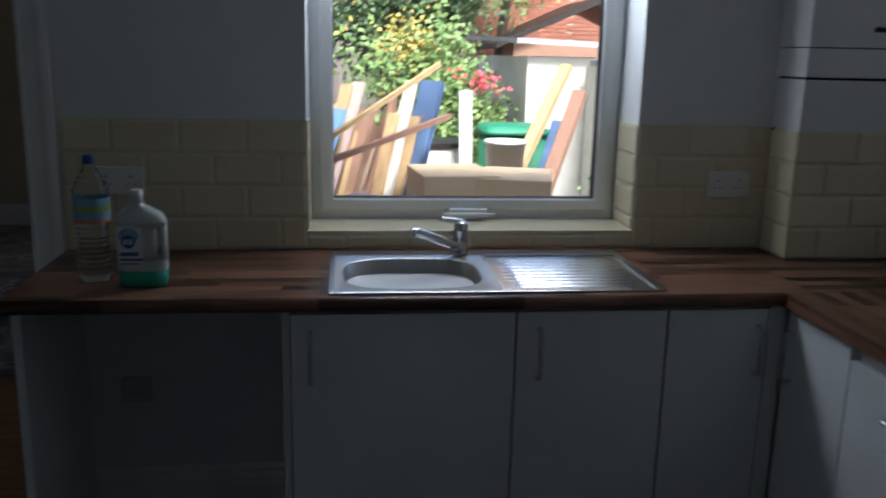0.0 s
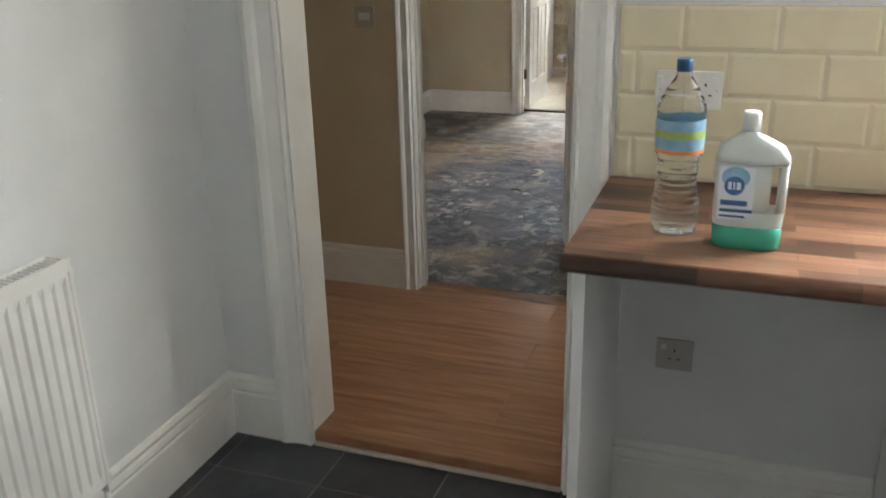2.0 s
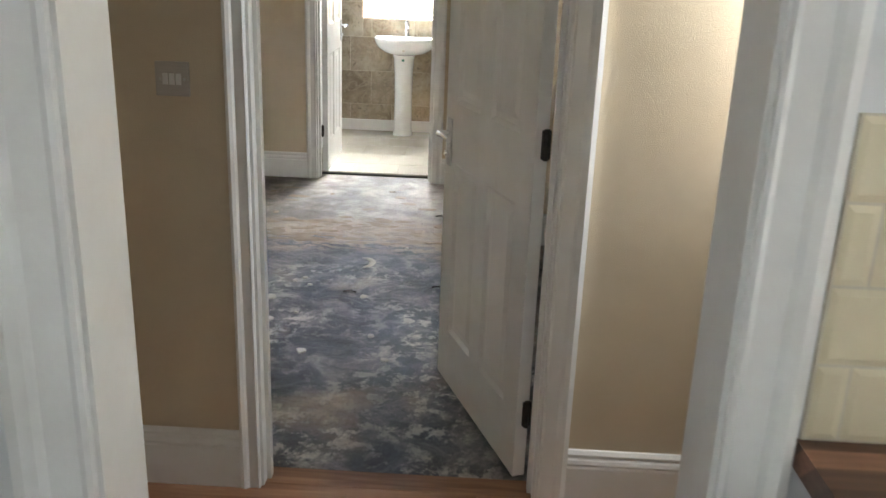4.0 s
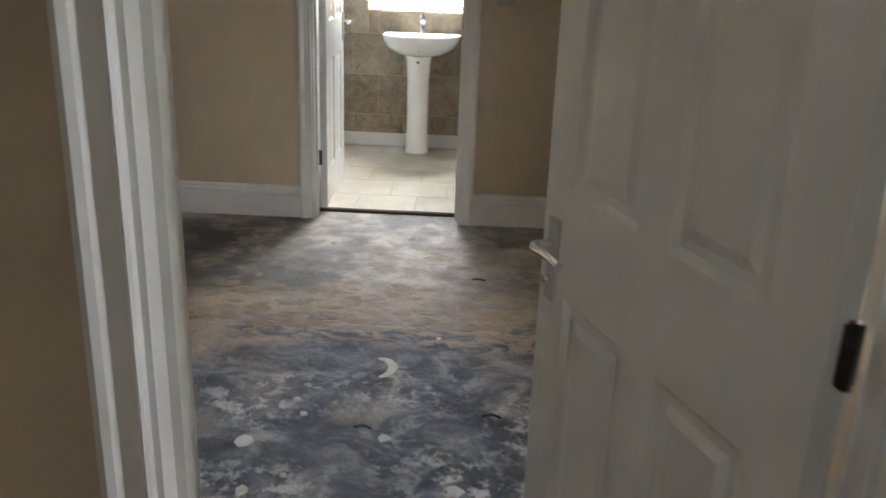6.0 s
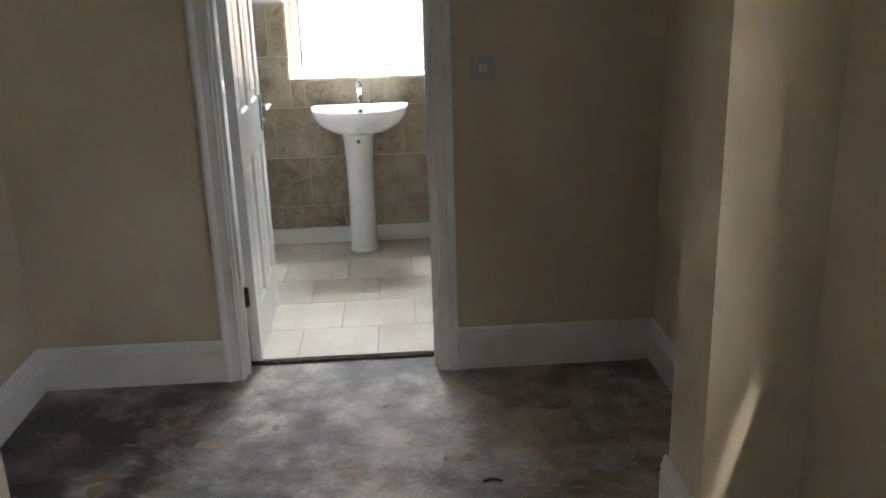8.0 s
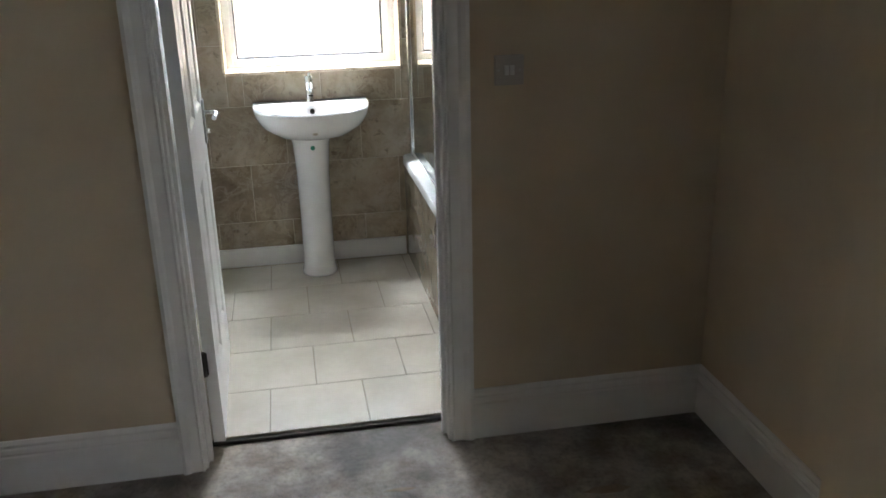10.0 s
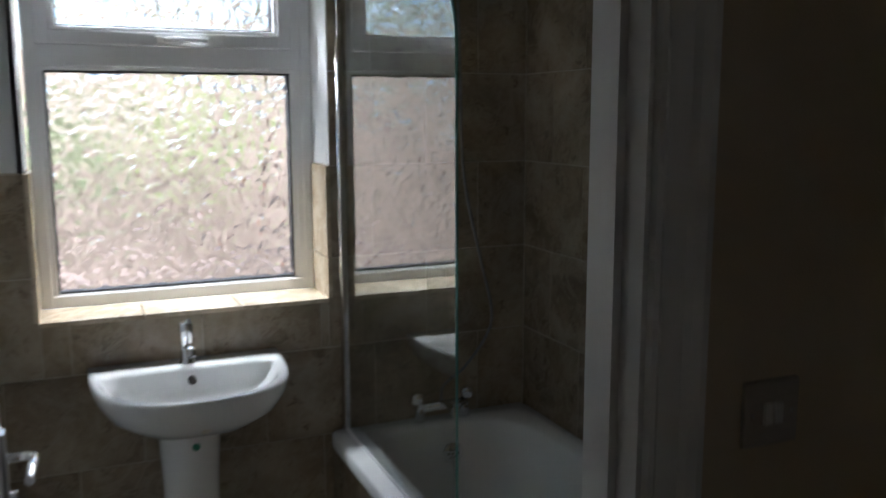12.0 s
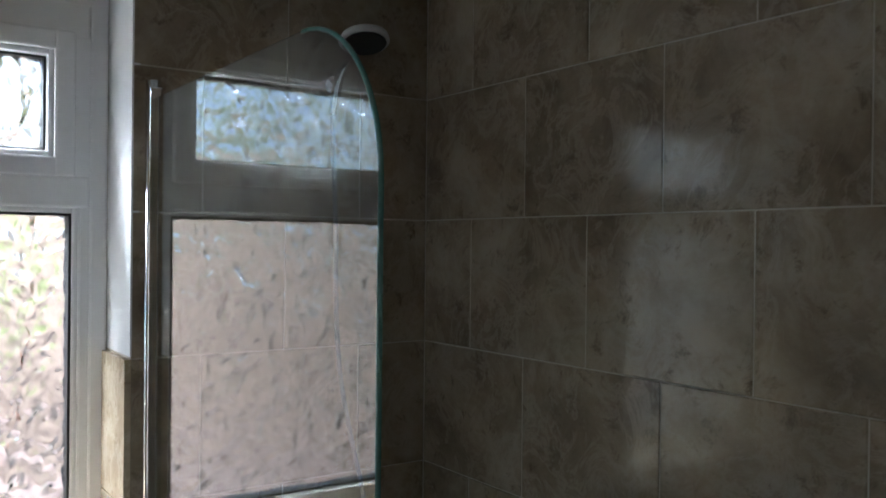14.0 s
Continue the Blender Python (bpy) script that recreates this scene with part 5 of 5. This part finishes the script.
red_wood = mat("reddish_old_plank", (0.33, 0.19, 0.13), 0.75, second=(0.24, 0.13, 0.085), scale=5, stretch=(8, 8, 1), bump=0.3)
blue_paint = mat("faded_blue_paint", (0.09, 0.15, 0.27), 0.6, second=(0.05, 0.08, 0.15), scale=6, bump=0.2)
pale_blue = mat("pale_blue_paint", (0.2, 0.34, 0.55), 0.6, second=(0.14, 0.24, 0.42), scale=6, bump=0.2)
bin_green = mat("green_plastic", (0.03, 0.2, 0.1), 0.5, second=(0.04, 0.24, 0.13), scale=6)
leaf_dark = mat("dark_leaf", (0.07, 0.12, 0.05), 0.55, second=(0.12, 0.17, 0.07), scale=6)
leaf_light = mat("light_leaf", (0.12, 0.22, 0.06), 0.55, second=(0.2, 0.27, 0.08), scale=6)
leaf_gold = mat("yellow_leaf", (0.4, 0.3, 0.06), 0.55, second=(0.3, 0.28, 0.07), scale=6)
petal = mat("pink_petal", (0.6, 0.08, 0.09), 0.6, second=(0.5, 0.1, 0.1), scale=20)
bark = mat("bark", (0.14, 0.1, 0.07), 0.9, second=(0.09, 0.065, 0.045), scale=12, bump=0.5)
GZ = -0.25

b = bmesh.new()
for x0, x1, y0, y1 in ((-150, 150, 10.2, 200), (0.46, 150, 3.17, 10.2), (-150, -2.6, -100, 10.2), (2.96, 150, -100, 3.17), (-2.6, 2.96, -100, -2.21)):
    b.faces.new([b.verts.new(p) for p in ((x0, y0, GZ), (x1, y0, GZ), (x1, y1, GZ), (x0, y1, GZ))])
struct("ground", b, grass, "bare grey yard ground", "ground")


def leaves(bm, centre, radii, count, size):
    """Small folded leaves scattered through an uneven crown."""
    c = Vector(centre)
    lumps = [Vector((random.gauss(0, 0.45), random.gauss(0, 0.45), random.gauss(0, 0.4))) for _ in range(14)]
    for _ in range(count):
        q = random.choice(lumps) + Vector((random.gauss(0, 0.24), random.gauss(0, 0.24), random.gauss(0, 0.24)))
        p = c + Vector((q.x * radii[0], q.y * radii[1], q.z * radii[2]))
        d = Vector((random.gauss(0, 1), random.gauss(0, 1), random.gauss(0, 0.7))).normalized()
        s = d.orthogonal().normalized() * size * random.uniform(0.35, 0.6)
        d = d * size * random.uniform(0.7, 1.4)
        n = d.cross(s).normalized() * size * 0.15
        v = [bm.verts.new(p + k) for k in (Vector(), d * 0.5 + s + n, d, d * 0.5 - s + n)]
        bm.faces.new((v[0], v[1], v[2]))
        bm.faces.new((v[0], v[2], v[3]))
    return bm


def bush(name, label, x, y, z, radii, count, size, material, stems=5, extra=None):
    t = thing(name, label, "shrub" if name != "tree" else "tree", (x, y, GZ))
    bm = bmesh.new()
    for k in range(stems):
        a = random.uniform(0, 6.28)
        e = Vector((x + radii[0] * 0.6 * math.cos(a), y + radii[1] * 0.6 * math.sin(a), z + radii[2] * random.uniform(-0.2, 0.6)))
        m = Vector((x, y, GZ)).lerp(e, 0.5) + Vector((random.uniform(-0.1, 0.1), random.uniform(-0.1, 0.1), 0.1))
        pts = curve_pts([(x + 0.04 * k, y, GZ - 0.02), m, e], 6)
        r0 = 0.03 if name != "tree" else 0.1
        tube(bm, pts, [r0 * (1 - 0.8 * i / (len(pts) - 1)) for i in range(len(pts))], 8)
    under("trunk", bm, bark, t)
    under("crown", leaves(bmesh.new(), (x, y, z), radii, count, size), material, t)
    if extra:
        under("blossom" if extra[1] is petal else "turning_leaves", leaves(bmesh.new(), extra[0], extra[2], extra[3], extra[4]), extra[1], t)
    return t


bush("tree", "broad dark green tree with a few yellow leaves", 1.75, 12.8, 2.5, (1.35, 1.0, 1.3), 11000, 0.085, leaf_dark, 6, ((1.75, 12.3, 2.4), leaf_gold, (1.4, 0.8, 1.2), 160, 0.08))
bush("tree", "tall green tree behind the outbuilding", 3.3, 14.8, 3.2, (1.2, 1.0, 1.2), 5000, 0.08, leaf_light, 6)
bush("tree", "dark green tree at the yard's end", -4.5, 20.5, 2.5, (1.8, 1.2, 1.6), 5000, 0.1, leaf_dark, 6)
bush("shrub", "light green shrub with yellowing tips", 1.62, 7.9, 1.25, (0.62, 0.4, 0.62), 3200, 0.055, leaf_light, 5, ((1.45, 7.8, 1.6), leaf_gold, (0.35, 0.3, 0.3), 350, 0.05))
bush("rose_bush", "green rose bush with pink blooms", 2.0, 7.2, 1.0, (0.4, 0.3, 0.42), 2200, 0.045, leaf_light, 5, ((1.95, 7.0, 1.32), petal, (0.16, 0.1, 0.1), 150, 0.035))
bush("creeper", "thin green creeper by the white wall", 2.62, 5.45, 0.85, (0.12, 0.2, 0.55), 260, 0.045, leaf_light, 3)

# outbuilding
ob = thing("outbuilding", "whitewashed low outbuilding with a grey sheet roof", "outbuilding", (3.2, 7.4, GZ))
under("wall", box(2.32, 5.2, 6.9, 9.4, GZ - 0.05, 1.52), render_white, ob)
b = bmesh.new()
loft(b, [[Vector((x, y, z + (0.06 if y > 8 else 0))) for x, z in ((2.2, 1.62), (2.2, 1.66), (5.3, 1.56), (5.3, 1.52))] for y in (6.75, 9.5)], smooth=False)
under("roof", b, felt, ob)
# second white wall, running towards the house at the side
wl = thing("yard_wall", "whitewashed side wall of the yard", "wall", (2.85, 5.2, GZ))
under("wall", box(2.8, 3.0, 3.2, 6.89, GZ - 0.05, 1.46), render_white, wl)
under("coping", box(2.77, 3.03, 3.18, 6.74, 1.46, 1.51, bevel=0.01), felt, wl)
fe = thing("fence", "weathered brown board fence behind the shrubs", "fence", (1.4, 9.0, GZ))
for k in range(16):
    x0 = 0.5 + k * 0.118
    under("board", box(x0, x0 + 0.108, 8.75, 8.77, GZ - 0.03, 0.95 + 0.03 * math.sin(k * 2.1)), red_wood, fe)

# brick house beyond
ho = thing("brick_house", "red brick house beyond the yard", "house", (6.0, 19.0, GZ))
under("wall", box(2.3, 9.5, 17.0, 24.0, GZ - 0.1, 6.2), mortar, ho)
b = bmesh.new()
loft(b, [[Vector((x, y, z)) for y, z in ((16.7, 6.15), (20.5, 8.7), (24.3, 6.15))] for x in (2.0, 9.8)], smooth=False)
under("roof", b, felt, ho)
bm = bmesh.new()
bx(bm, -0.1075, 0.1075, -0.02, 0.02, -0.0325, 0.0325)
bme = mesh("brick", bm, brick_red)
hinv = Matrix.Translation(ho.location).inverted()
for j in range(22):
    for i in range(13):
        o = new("brick", bme)
        o.parent = ho
        o.location = Vector((2.42 + i * 0.225 + (0.1125 if j % 2 else 0), 16.99, 1.7 + j * 0.075)) - ho.location
b = bmesh.new()
for j in range(83):
    for i in range(31):
        if 1.66 < GZ + j * 0.075 < 3.3 and i < 13:
            continue
        x = 2.42 + i * 0.225 + (0.1125 if j % 2 else 0)
        z = GZ + 0.04 + j * 0.075
        v = [b.verts.new(p) for p in ((x - 0.1075, 16.98, z - 0.0325), (x + 0.1075, 16.98, z - 0.0325), (x + 0.1075, 16.98, z + 0.0325), (x - 0.1075, 16.98, z + 0.0325))]
        b.faces.new(v)
o = under("brickwork", b, brick_red, ho)
o["kind"] = "stuff"
lean = thing("lean_to", "dark gabled shed roof before the brick house", "shed", (4.3, 14.0, GZ))
under("wall", box(3.5, 6.0, 13.5, 15.0, GZ - 0.05, 1.75), red_wood, lean)
b = bmesh.new()
loft(b, [[Vector((x, y, z)) for x, z in ((3.2, 1.7), (4.75, 2.4), (6.3, 1.7), (6.3, 1.62), (4.75, 2.3), (3.2, 1.62))] for y in (13.3, 15.2)], smooth=False)
under("roof", b, dark_metal, lean)


def beam(name, label, a, c, w, h, material, category="timber", group="salvaged timber"):
    a, c = Vector(a), Vector(c)
    d = c - a
    q = d.to_track_quat('Z', 'Y').to_matrix().to_4x4()
    bm = box(-w / 2, w / 2, -h / 2, h / 2, 0, d.length, bevel=min(w, h) * 0.1, m=Matrix.Translation(a) @ q)
    return tagged(part(name, bm, material), label, category, group)


# timber leaning against the house wall
weathered = mat("weathered_plank", (0.33, 0.24, 0.17), 0.8, second=(0.22, 0.15, 0.1), scale=5, stretch=(8, 8, 1), bump=0.3)
tones = (red_wood, weathered, pale_wood, red_wood, weathered)
stack = random.Random(5)
light_wood = mat("split_pale_timber", (0.6, 0.46, 0.3), 0.75, second=(0.5, 0.34, 0.2), scale=5, stretch=(8, 8, 1), bump=0.3)
pink_board = mat("pinkish_primed_board", (0.55, 0.42, 0.38), 0.75, second=(0.45, 0.32, 0.28), scale=5, stretch=(8, 8, 1), bump=0.2)
for k in range(26):
    foot = 0.5 + 0.5 * k / 25 + stack.uniform(-0.02, 0.02)
    rise = stack.uniform(1.02, 1.36)
    tilt = stack.uniform(0.28, 0.5)
    y0 = 4.6 + 0.3 * stack.random()
    beam("plank", "old plank leaning in a stack of salvaged timber", (foot - 0.03, y0, GZ + 0.01), (foot + tilt - 0.05, y0 + stack.uniform(0.35, 0.65), rise), stack.uniform(0.02, 0.075), stack.uniform(0.012, 0.03), stack.choice((red_wood, weathered, pale_wood, light_wood, weathered, red_wood, pink_board)))
beam("plank", "faded blue board in the timber stack", (0.5, 4.5, 0.2), (0.86, 4.86, 1.22), 0.09, 0.03, pale_blue)
beam("plank", "pinkish white board in the timber stack", (0.62, 4.7, 0.2), (0.97, 5.1, 1.36), 0.08, 0.02, pink_board)
beam("plank", "dark blue painted board leaning beside the planks", (0.98, 4.62, GZ + 0.01), (1.4, 5.2, 1.36), 0.13, 0.05, blue_paint)
ladder = thing("lattice_batten", "white batten with dark notches leaning on planks", "timber", (0.88, 4.6, GZ), "salvaged timber")
base, tip = Vector((0.88, 4.6, GZ + 0.01)), Vector((1.27, 5.12, 1.37))
turn = Matrix.Translation(base) @ (tip - base).to_track_quat('Z', 'Y').to_matrix().to_4x4()
under("board", box(-0.032, 0.032, -0.012, 0.012, 0, (tip - base).length, bevel=0.002, m=turn), render_white, ladder)
for k in range(11):
    under("notch", box(-0.026, 0.026, -0.018, -0.0125, 0.3 + k * 0.115, 0.34 + k * 0.115, m=turn), blue_paint, ladder, "dark notch across the batten")
for k in range(5):
    sx, sy = 0.62 + 0.1 * k, 4.3 + 0.08 * (k % 3)
    sheet = box(-0.1, 0.1, -0.08, 0.08, 0, 0.02, bevel=0.003, m=pose(sx, sy, 0.72 + 0.022 * k, 4 + 5 * (k % 2), 6 - 3 * k, 40 * k))
    tagged(part("board_offcut", sheet, (pink_board, render_white, pale_blue, render_white, pink_board)[k]), "pale offcut lying on the heap below the window", "offcut", "pale offcuts")
heap = thing("rubble_sacks", "pale rubble sacks heaped below the kitchen window", "sack", (0.75, 4.35, GZ))
for sx, sy, sz, r in ((0.62, 4.36, GZ, 0.24), (0.98, 4.4, GZ, 0.22), (0.78, 4.38, 0.2, 0.25)):
    under("sack", loft(bmesh.new(), [super_loop(sx, sy, r * q, r * 0.8 * q, sz + h, 28, 2.6) for h, q in ((0, 0.8), (0.06, 1.0), (0.22, 1.04), (0.4, 0.9), (0.47, 0.55), (0.5, 0.2))]), render_white, heap)
beam("pole", "long thin wooden pole propped over the timber", (0.5, 4.0, 0.94), (1.4, 4.85, 1.475), 0.022, 0.022, pale_wood)
beam("pole", "long thin wooden pole propped over the timber", (0.5, 4.0, 0.93), (1.46, 4.85, 1.197), 0.025, 0.025, red_wood)
beam("plank", "pale sawn beam leaning on the white wall", (1.36, 4.9, GZ + 0.01), (2.4, 6.0, 1.46), 0.07, 0.05, pale_wood)
beam("plank", "brown plank leaning on the white wall", (1.72, 4.95, GZ + 0.01), (2.45, 5.8, 1.3), 0.09, 0.04, red_wood)
beam("plank", "dark blue plank leaning on the white wall", (1.78, 5.05, GZ + 0.01), (2.3, 5.75, 1.1), 0.07, 0.04, blue_paint)
beam("post", "white plastic post standing in the yard", (1.69, 5.6, GZ + 0.005), (1.655, 5.62, 1.3), 0.075, 0.05, upvc, "post")


def carton(x0, x1, y0, y1, z0, z1, turn, label):
    t = thing("cardboard_box", label, "box", ((x0 + x1) / 2, (y0 + y1) / 2, z0), "cardboard boxes")
    t.rotation_euler = (0, 0, turn)
    sx, sy, h = (x1 - x0) / 2, (y1 - y0) / 2, z1 - z0
    part("carton", box(-sx, sx, -sy, sy, 0, h, bevel=0.004), card, t)
    part("flap", box(-sx, sx, -sy, -0.003, h, h + 0.004), card, t)
    part("flap", box(-sx, sx, 0.003, sy, h, h + 0.004), card, t)
    part("print", box(-sx * 0.3, sx * 0.2, -sy - 0.002, -sy, h * 0.72, h * 0.8), raw_timber, t, "faint printed bar")


carton(1.28, 1.62, 4.35, 4.85, GZ, 0.45, 0.05, "brown cardboard box below another box")
carton(1.25, 1.64, 4.35, 4.85, 0.454, 0.93, 0.1, "closed brown cardboard box on a box")
carton(1.66, 1.92, 4.3, 4.8, GZ, 0.42, -0.1, "brown cardboard box below another box")
carton(1.6, 1.97, 4.3, 4.8, 0.424, 0.92, -0.25, "closed brown cardboard box on a box")
cb = thing("chest", "white cabinet with a dark top in the yard", "cabinet", (1.6, 5.9, GZ))
under("body", box(1.36, 1.7, 5.8, 6.2, GZ, 0.92, bevel=0.006), render_white, cb)
under("top", box(1.34, 1.72, 5.78, 6.22, 0.92, 0.95), dark_metal, cb)
bk = thing("bucket", "white plastic bucket standing on a crate", "bucket", (1.87, 5.35, 0.7))
b = bmesh.new()
lathe(b, [(0.1, 0.702), (0.125, 1.0), (0.132, 1.0), (0.132, 1.02), (0.12, 1.02), (0.098, 0.72)], 1.87, 5.35, 28)
under("pail", b, white_plastic, bk)
cr = thing("crate", "pale timber crate in the yard", "crate", (1.87, 5.35, GZ))
for k in range(6):
    z0 = GZ + k * 0.158
    under("slat", box(1.7, 2.06, 5.2, 5.22, z0, z0 + 0.13), pale_wood, cr)
under("deck", box(1.7, 2.06, 5.2, 5.52, 0.68, 0.7), pale_wood, cr)
for x0 in (1.71, 2.02):
    under("corner_post", box(x0, x0 + 0.03, 5.225, 5.5, GZ, 0.68), pale_wood, cr)
wb = thing("garden_bin", "green plastic bin with a lid", "bin", (2.1, 6.3, GZ))
b = bmesh.new()
loft(b, [super_loop(2.1, 6.3, 0.19, 0.2, GZ, 24, 6), super_loop(2.1, 6.3, 0.23, 0.24, 0.98, 24, 6)])
under("body", b, bin_green, wb)
under("lid", loft(bmesh.new(), [super_loop(2.1, 6.3, 0.25, 0.26, 0.98, 24, 6), super_loop(2.1, 6.3, 0.25, 0.26, 1.01, 24, 6), super_loop(2.1, 6.3, 0.2, 0.2, 1.04, 24, 6)]), bin_green, wb)

# behind the bathroom
paving = mat("pinkish_paving", (0.24, 0.195, 0.185), 0.85, second=(0.13, 0.11, 0.108), scale=3, bump=0.3)
pale_fence = mat("pale_weathered_board", (0.21, 0.172, 0.15), 0.8, second=(0.18, 0.15, 0.14), scale=4, stretch=(8, 8, 1), bump=0.3)
struct("patio", box(-4.5, 0.4, 10.0, 15.9, GZ - 0.1, GZ + 0.01), paving, "pale paving behind the bathroom", "pavement")
f2 = thing("fence", "weathered board fence behind the bathroom", "fence", (-1.0, 16.0, GZ))
for k in range(44):
    x0 = -5.0 + k * 0.15
    under("board", box(x0, x0 + 0.14, 16.0, 16.02, GZ - 0.03, 2.2), pale_fence, f2)
bush("shrub", "light green shrub behind the bathroom", -0.2, 15.3, 1.3, (0.35, 0.3, 0.5), 450, 0.09, leaf_light, 4)
bush("shrub", "small dark shrub behind the bathroom", -1.3, 15.2, 1.2, (0.4, 0.3, 0.5), 700, 0.09, leaf_dark, 4)


# ---- pieces of the floors and walls ----
def piece_mesh(name, sx, sy, sz, bevel, material):
    bm = box(-sx / 2, sx / 2, -sy / 2, sy / 2, -sz / 2, sz / 2)
    if bevel:
        bmesh.ops.bevel(bm, geom=[e for e in bm.edges], offset=bevel, segments=1, affect='EDGES')
    return mesh(name, bm, material)


def metro_mesh(name, su, sv, axis, sign, material):
    """A glazed tile with wide sloping edges; its face looks along sign * axis."""
    bm = bmesh.new()
    e = min(0.009, su * 0.3, sv * 0.3)
    loops = []
    for d, i in ((-0.004, 0.0), (0.001, 0.0), (0.004, e)):
        loops.append([Vector((u, sign * d, v)) if axis == 'y' else Vector((sign * d, u, v)) for u, v in ((i - su / 2, i - sv / 2), (su / 2 - i, i - sv / 2), (su / 2 - i, sv / 2 - i), (i - su / 2, sv / 2 - i))])
    loft(bm, loops, smooth=False)
    return mesh(name, bm, material)


def lay(name, parent, cells, thick, axis, level, bevel, material, face=1):
    """Tiles in cells (u0, u1, v0, v1); axis is the way that their faces look."""
    kinds = {}
    for u0, u1, v0, v1 in cells:
        su, sv = round(u1 - u0, 4), round(v1 - v0, 4)
        if (su, sv) not in kinds:
            size = {'z': (su, sv, thick), 'y': (su, thick, sv), 'x': (thick, su, sv)}[axis]
            kinds[su, sv] = metro_mesh(name, su, sv, axis, face, material) if material is metro_tile else piece_mesh(name, *size, bevel, material)
        o = new(name, kinds[su, sv])
        o.parent = parent
        u, v = (u0 + u1) / 2, (v0 + v1) / 2
        o.location = {'z': (u, v, level), 'y': (u, level, v), 'x': (level, u, v)}[axis]


def grid(u0, u1, v0, v1, pu, pv, ou, ov, gap, shift=0.5, cut=()):
    """Cells of a bond clipped to a rectangle, left out or clipped where they meet a cut-out."""
    out = []
    j = math.floor((v0 - ov) / pv)
    while ov + j * pv < v1:
        a, c = max(v0, ov + j * pv), min(v1, ov + (j + 1) * pv)
        o = ou + (shift * pu if j % 2 else 0)
        i = math.floor((u0 - o) / pu)
        while o + i * pu < u1:
            p, q = max(u0, o + i * pu), min(u1, o + (i + 1) * pu)
            rects = [(p, q, a, c)]
            for cu0, cu1, cv0, cv1 in cut:
                nxt = []
                for r in rects:
                    if r[1] <= cu0 or r[0] >= cu1 or r[3] <= cv0 or r[2] >= cv1:
                        nxt.append(r)
                        continue
                    if r[0] < cu0:
                        nxt.append((r[0], cu0, r[2], r[3]))
                    if r[1] > cu1:
                        nxt.append((cu1, r[1], r[2], r[3]))
                    m0, m1 = max(r[0], cu0), min(r[1], cu1)
                    if r[2] < cv0:
                        nxt.append((m0, m1, r[2], cv0))
                    if r[3] > cv1:
                        nxt.append((m0, m1, cv1, r[3]))
                rects = nxt
            for r in rects:
                if r[1] - r[0] > 0.012 and r[3] - r[2] > 0.012:
                    out.append((r[0] + gap / 2, r[1] - gap / 2, r[2] + gap / 2, r[3] - gap / 2))
            i += 1
        j += 1
    return out


O = bpy.data.objects
lay("floor_tile", O["floor_kitchen"], grid(KX0 + 0.002, 2.15, 0.2, KY1 - 0.005, 0.347, 0.352, -0.767, 2.655 - 0.352 * 7, 0.0035, 0), 0.008, 'z', KF - 0.004, 0.001, slate_tile)
lay("plank", O["floor_lobby"], grid(-2.3, 1.3, KY1 + 0.03, HY1 + 0.1, 1.22, 0.192, -0.35, 2.7, 0.0012, 0.4), 0.01, 'z', -0.0052, 0.0006, laminate)
lay("floor_tile", O["floor_bathroom"], grid(BX0, -0.59, BY0 + 0.03, BY1 - 0.02, 0.343, 0.3405, -1.32 + 0.1715, 7.925 - 0.3405, 0.004, 0.5), 0.008, 'z', BF - 0.004, 0.0012, pale_tile)
wk = O["wall_kitchen_window"]
tz = 0.912
sk_cut = ((KWX0, KWX1, KWZ0, 3.0),)
lay("metro_tile", wk, grid(0.026, 2.286, tz, tz + 0.408, 0.2035, 0.102, 0.069 + 0.10175, tz - 0.102, 0.0028, 0.5, sk_cut), 0.008, 'y', KY1 - 0.004, 0.0028, metro_tile, -1)
lay("metro_tile", O["boiler_housing"], [(u0 - 2.286, u1 - 2.286, v0 - 0.91, v1 - 0.91) for u0, u1, v0, v1 in grid(2.281, KX1, tz, tz + 0.408, 0.2035, 0.102, 2.281, tz - 0.102, 0.0028)], 0.008, 'y', 2.672 - 2.67, 0.0028, metro_tile, -1)
lay("metro_tile", O["boiler_housing"], [(u0 - 2.67, u1 - 2.67, v0 - 0.91, v1 - 0.91) for u0, u1, v0, v1 in grid(2.672, KY1 - 0.008, tz, tz + 0.408, 0.2035, 0.102, 2.672, tz - 0.102, 0.0028)], 0.008, 'x', 2.284 - 2.286, 0.0028, metro_tile, -1)
for x0, x1 in ((KWX0 - 0.001, KWX0 + 0.007), (KWX1 - 0.007, KWX1 + 0.001)):
    lay("metro_tile", wk, grid(KY1, 3.05, KWZ0 + 0.014, tz + 0.408, 0.2035, 0.102, KY1, tz - 0.102, 0.0028, 0), 0.008, 'x', (x0 + x1) / 2, 0.0015, metro_tile, 1 if x0 < 1 else -1)
PU, PV, OV = 0.375, 0.2965, 0.255 - 0.2965
lay("wall_tile", O["wall_bathroom_window"], grid(BX0, BX1, 0.02, BCEIL, PU, PV, -0.438, OV, 0.003, 0.5, ((BWX0, BWX1, BWZ0, 3.0), (-3, BWX0 + 0.001, 1.444, 3.0), (BWX1 - 0.001, BWX1 + 0.0115, 1.444, 3.0))), WT, 'y', BY1 + WT / 2, 0.0012, stone_tile)
lay("wall_tile", O["wall_bathroom_east"], grid(BY0, BY1, 0.55, BCEIL, PU, PV, 9.655 - 0.375, OV, 0.003, 0.5), WT, 'x', BX1 + WT / 2, 0.0012, stone_tile)
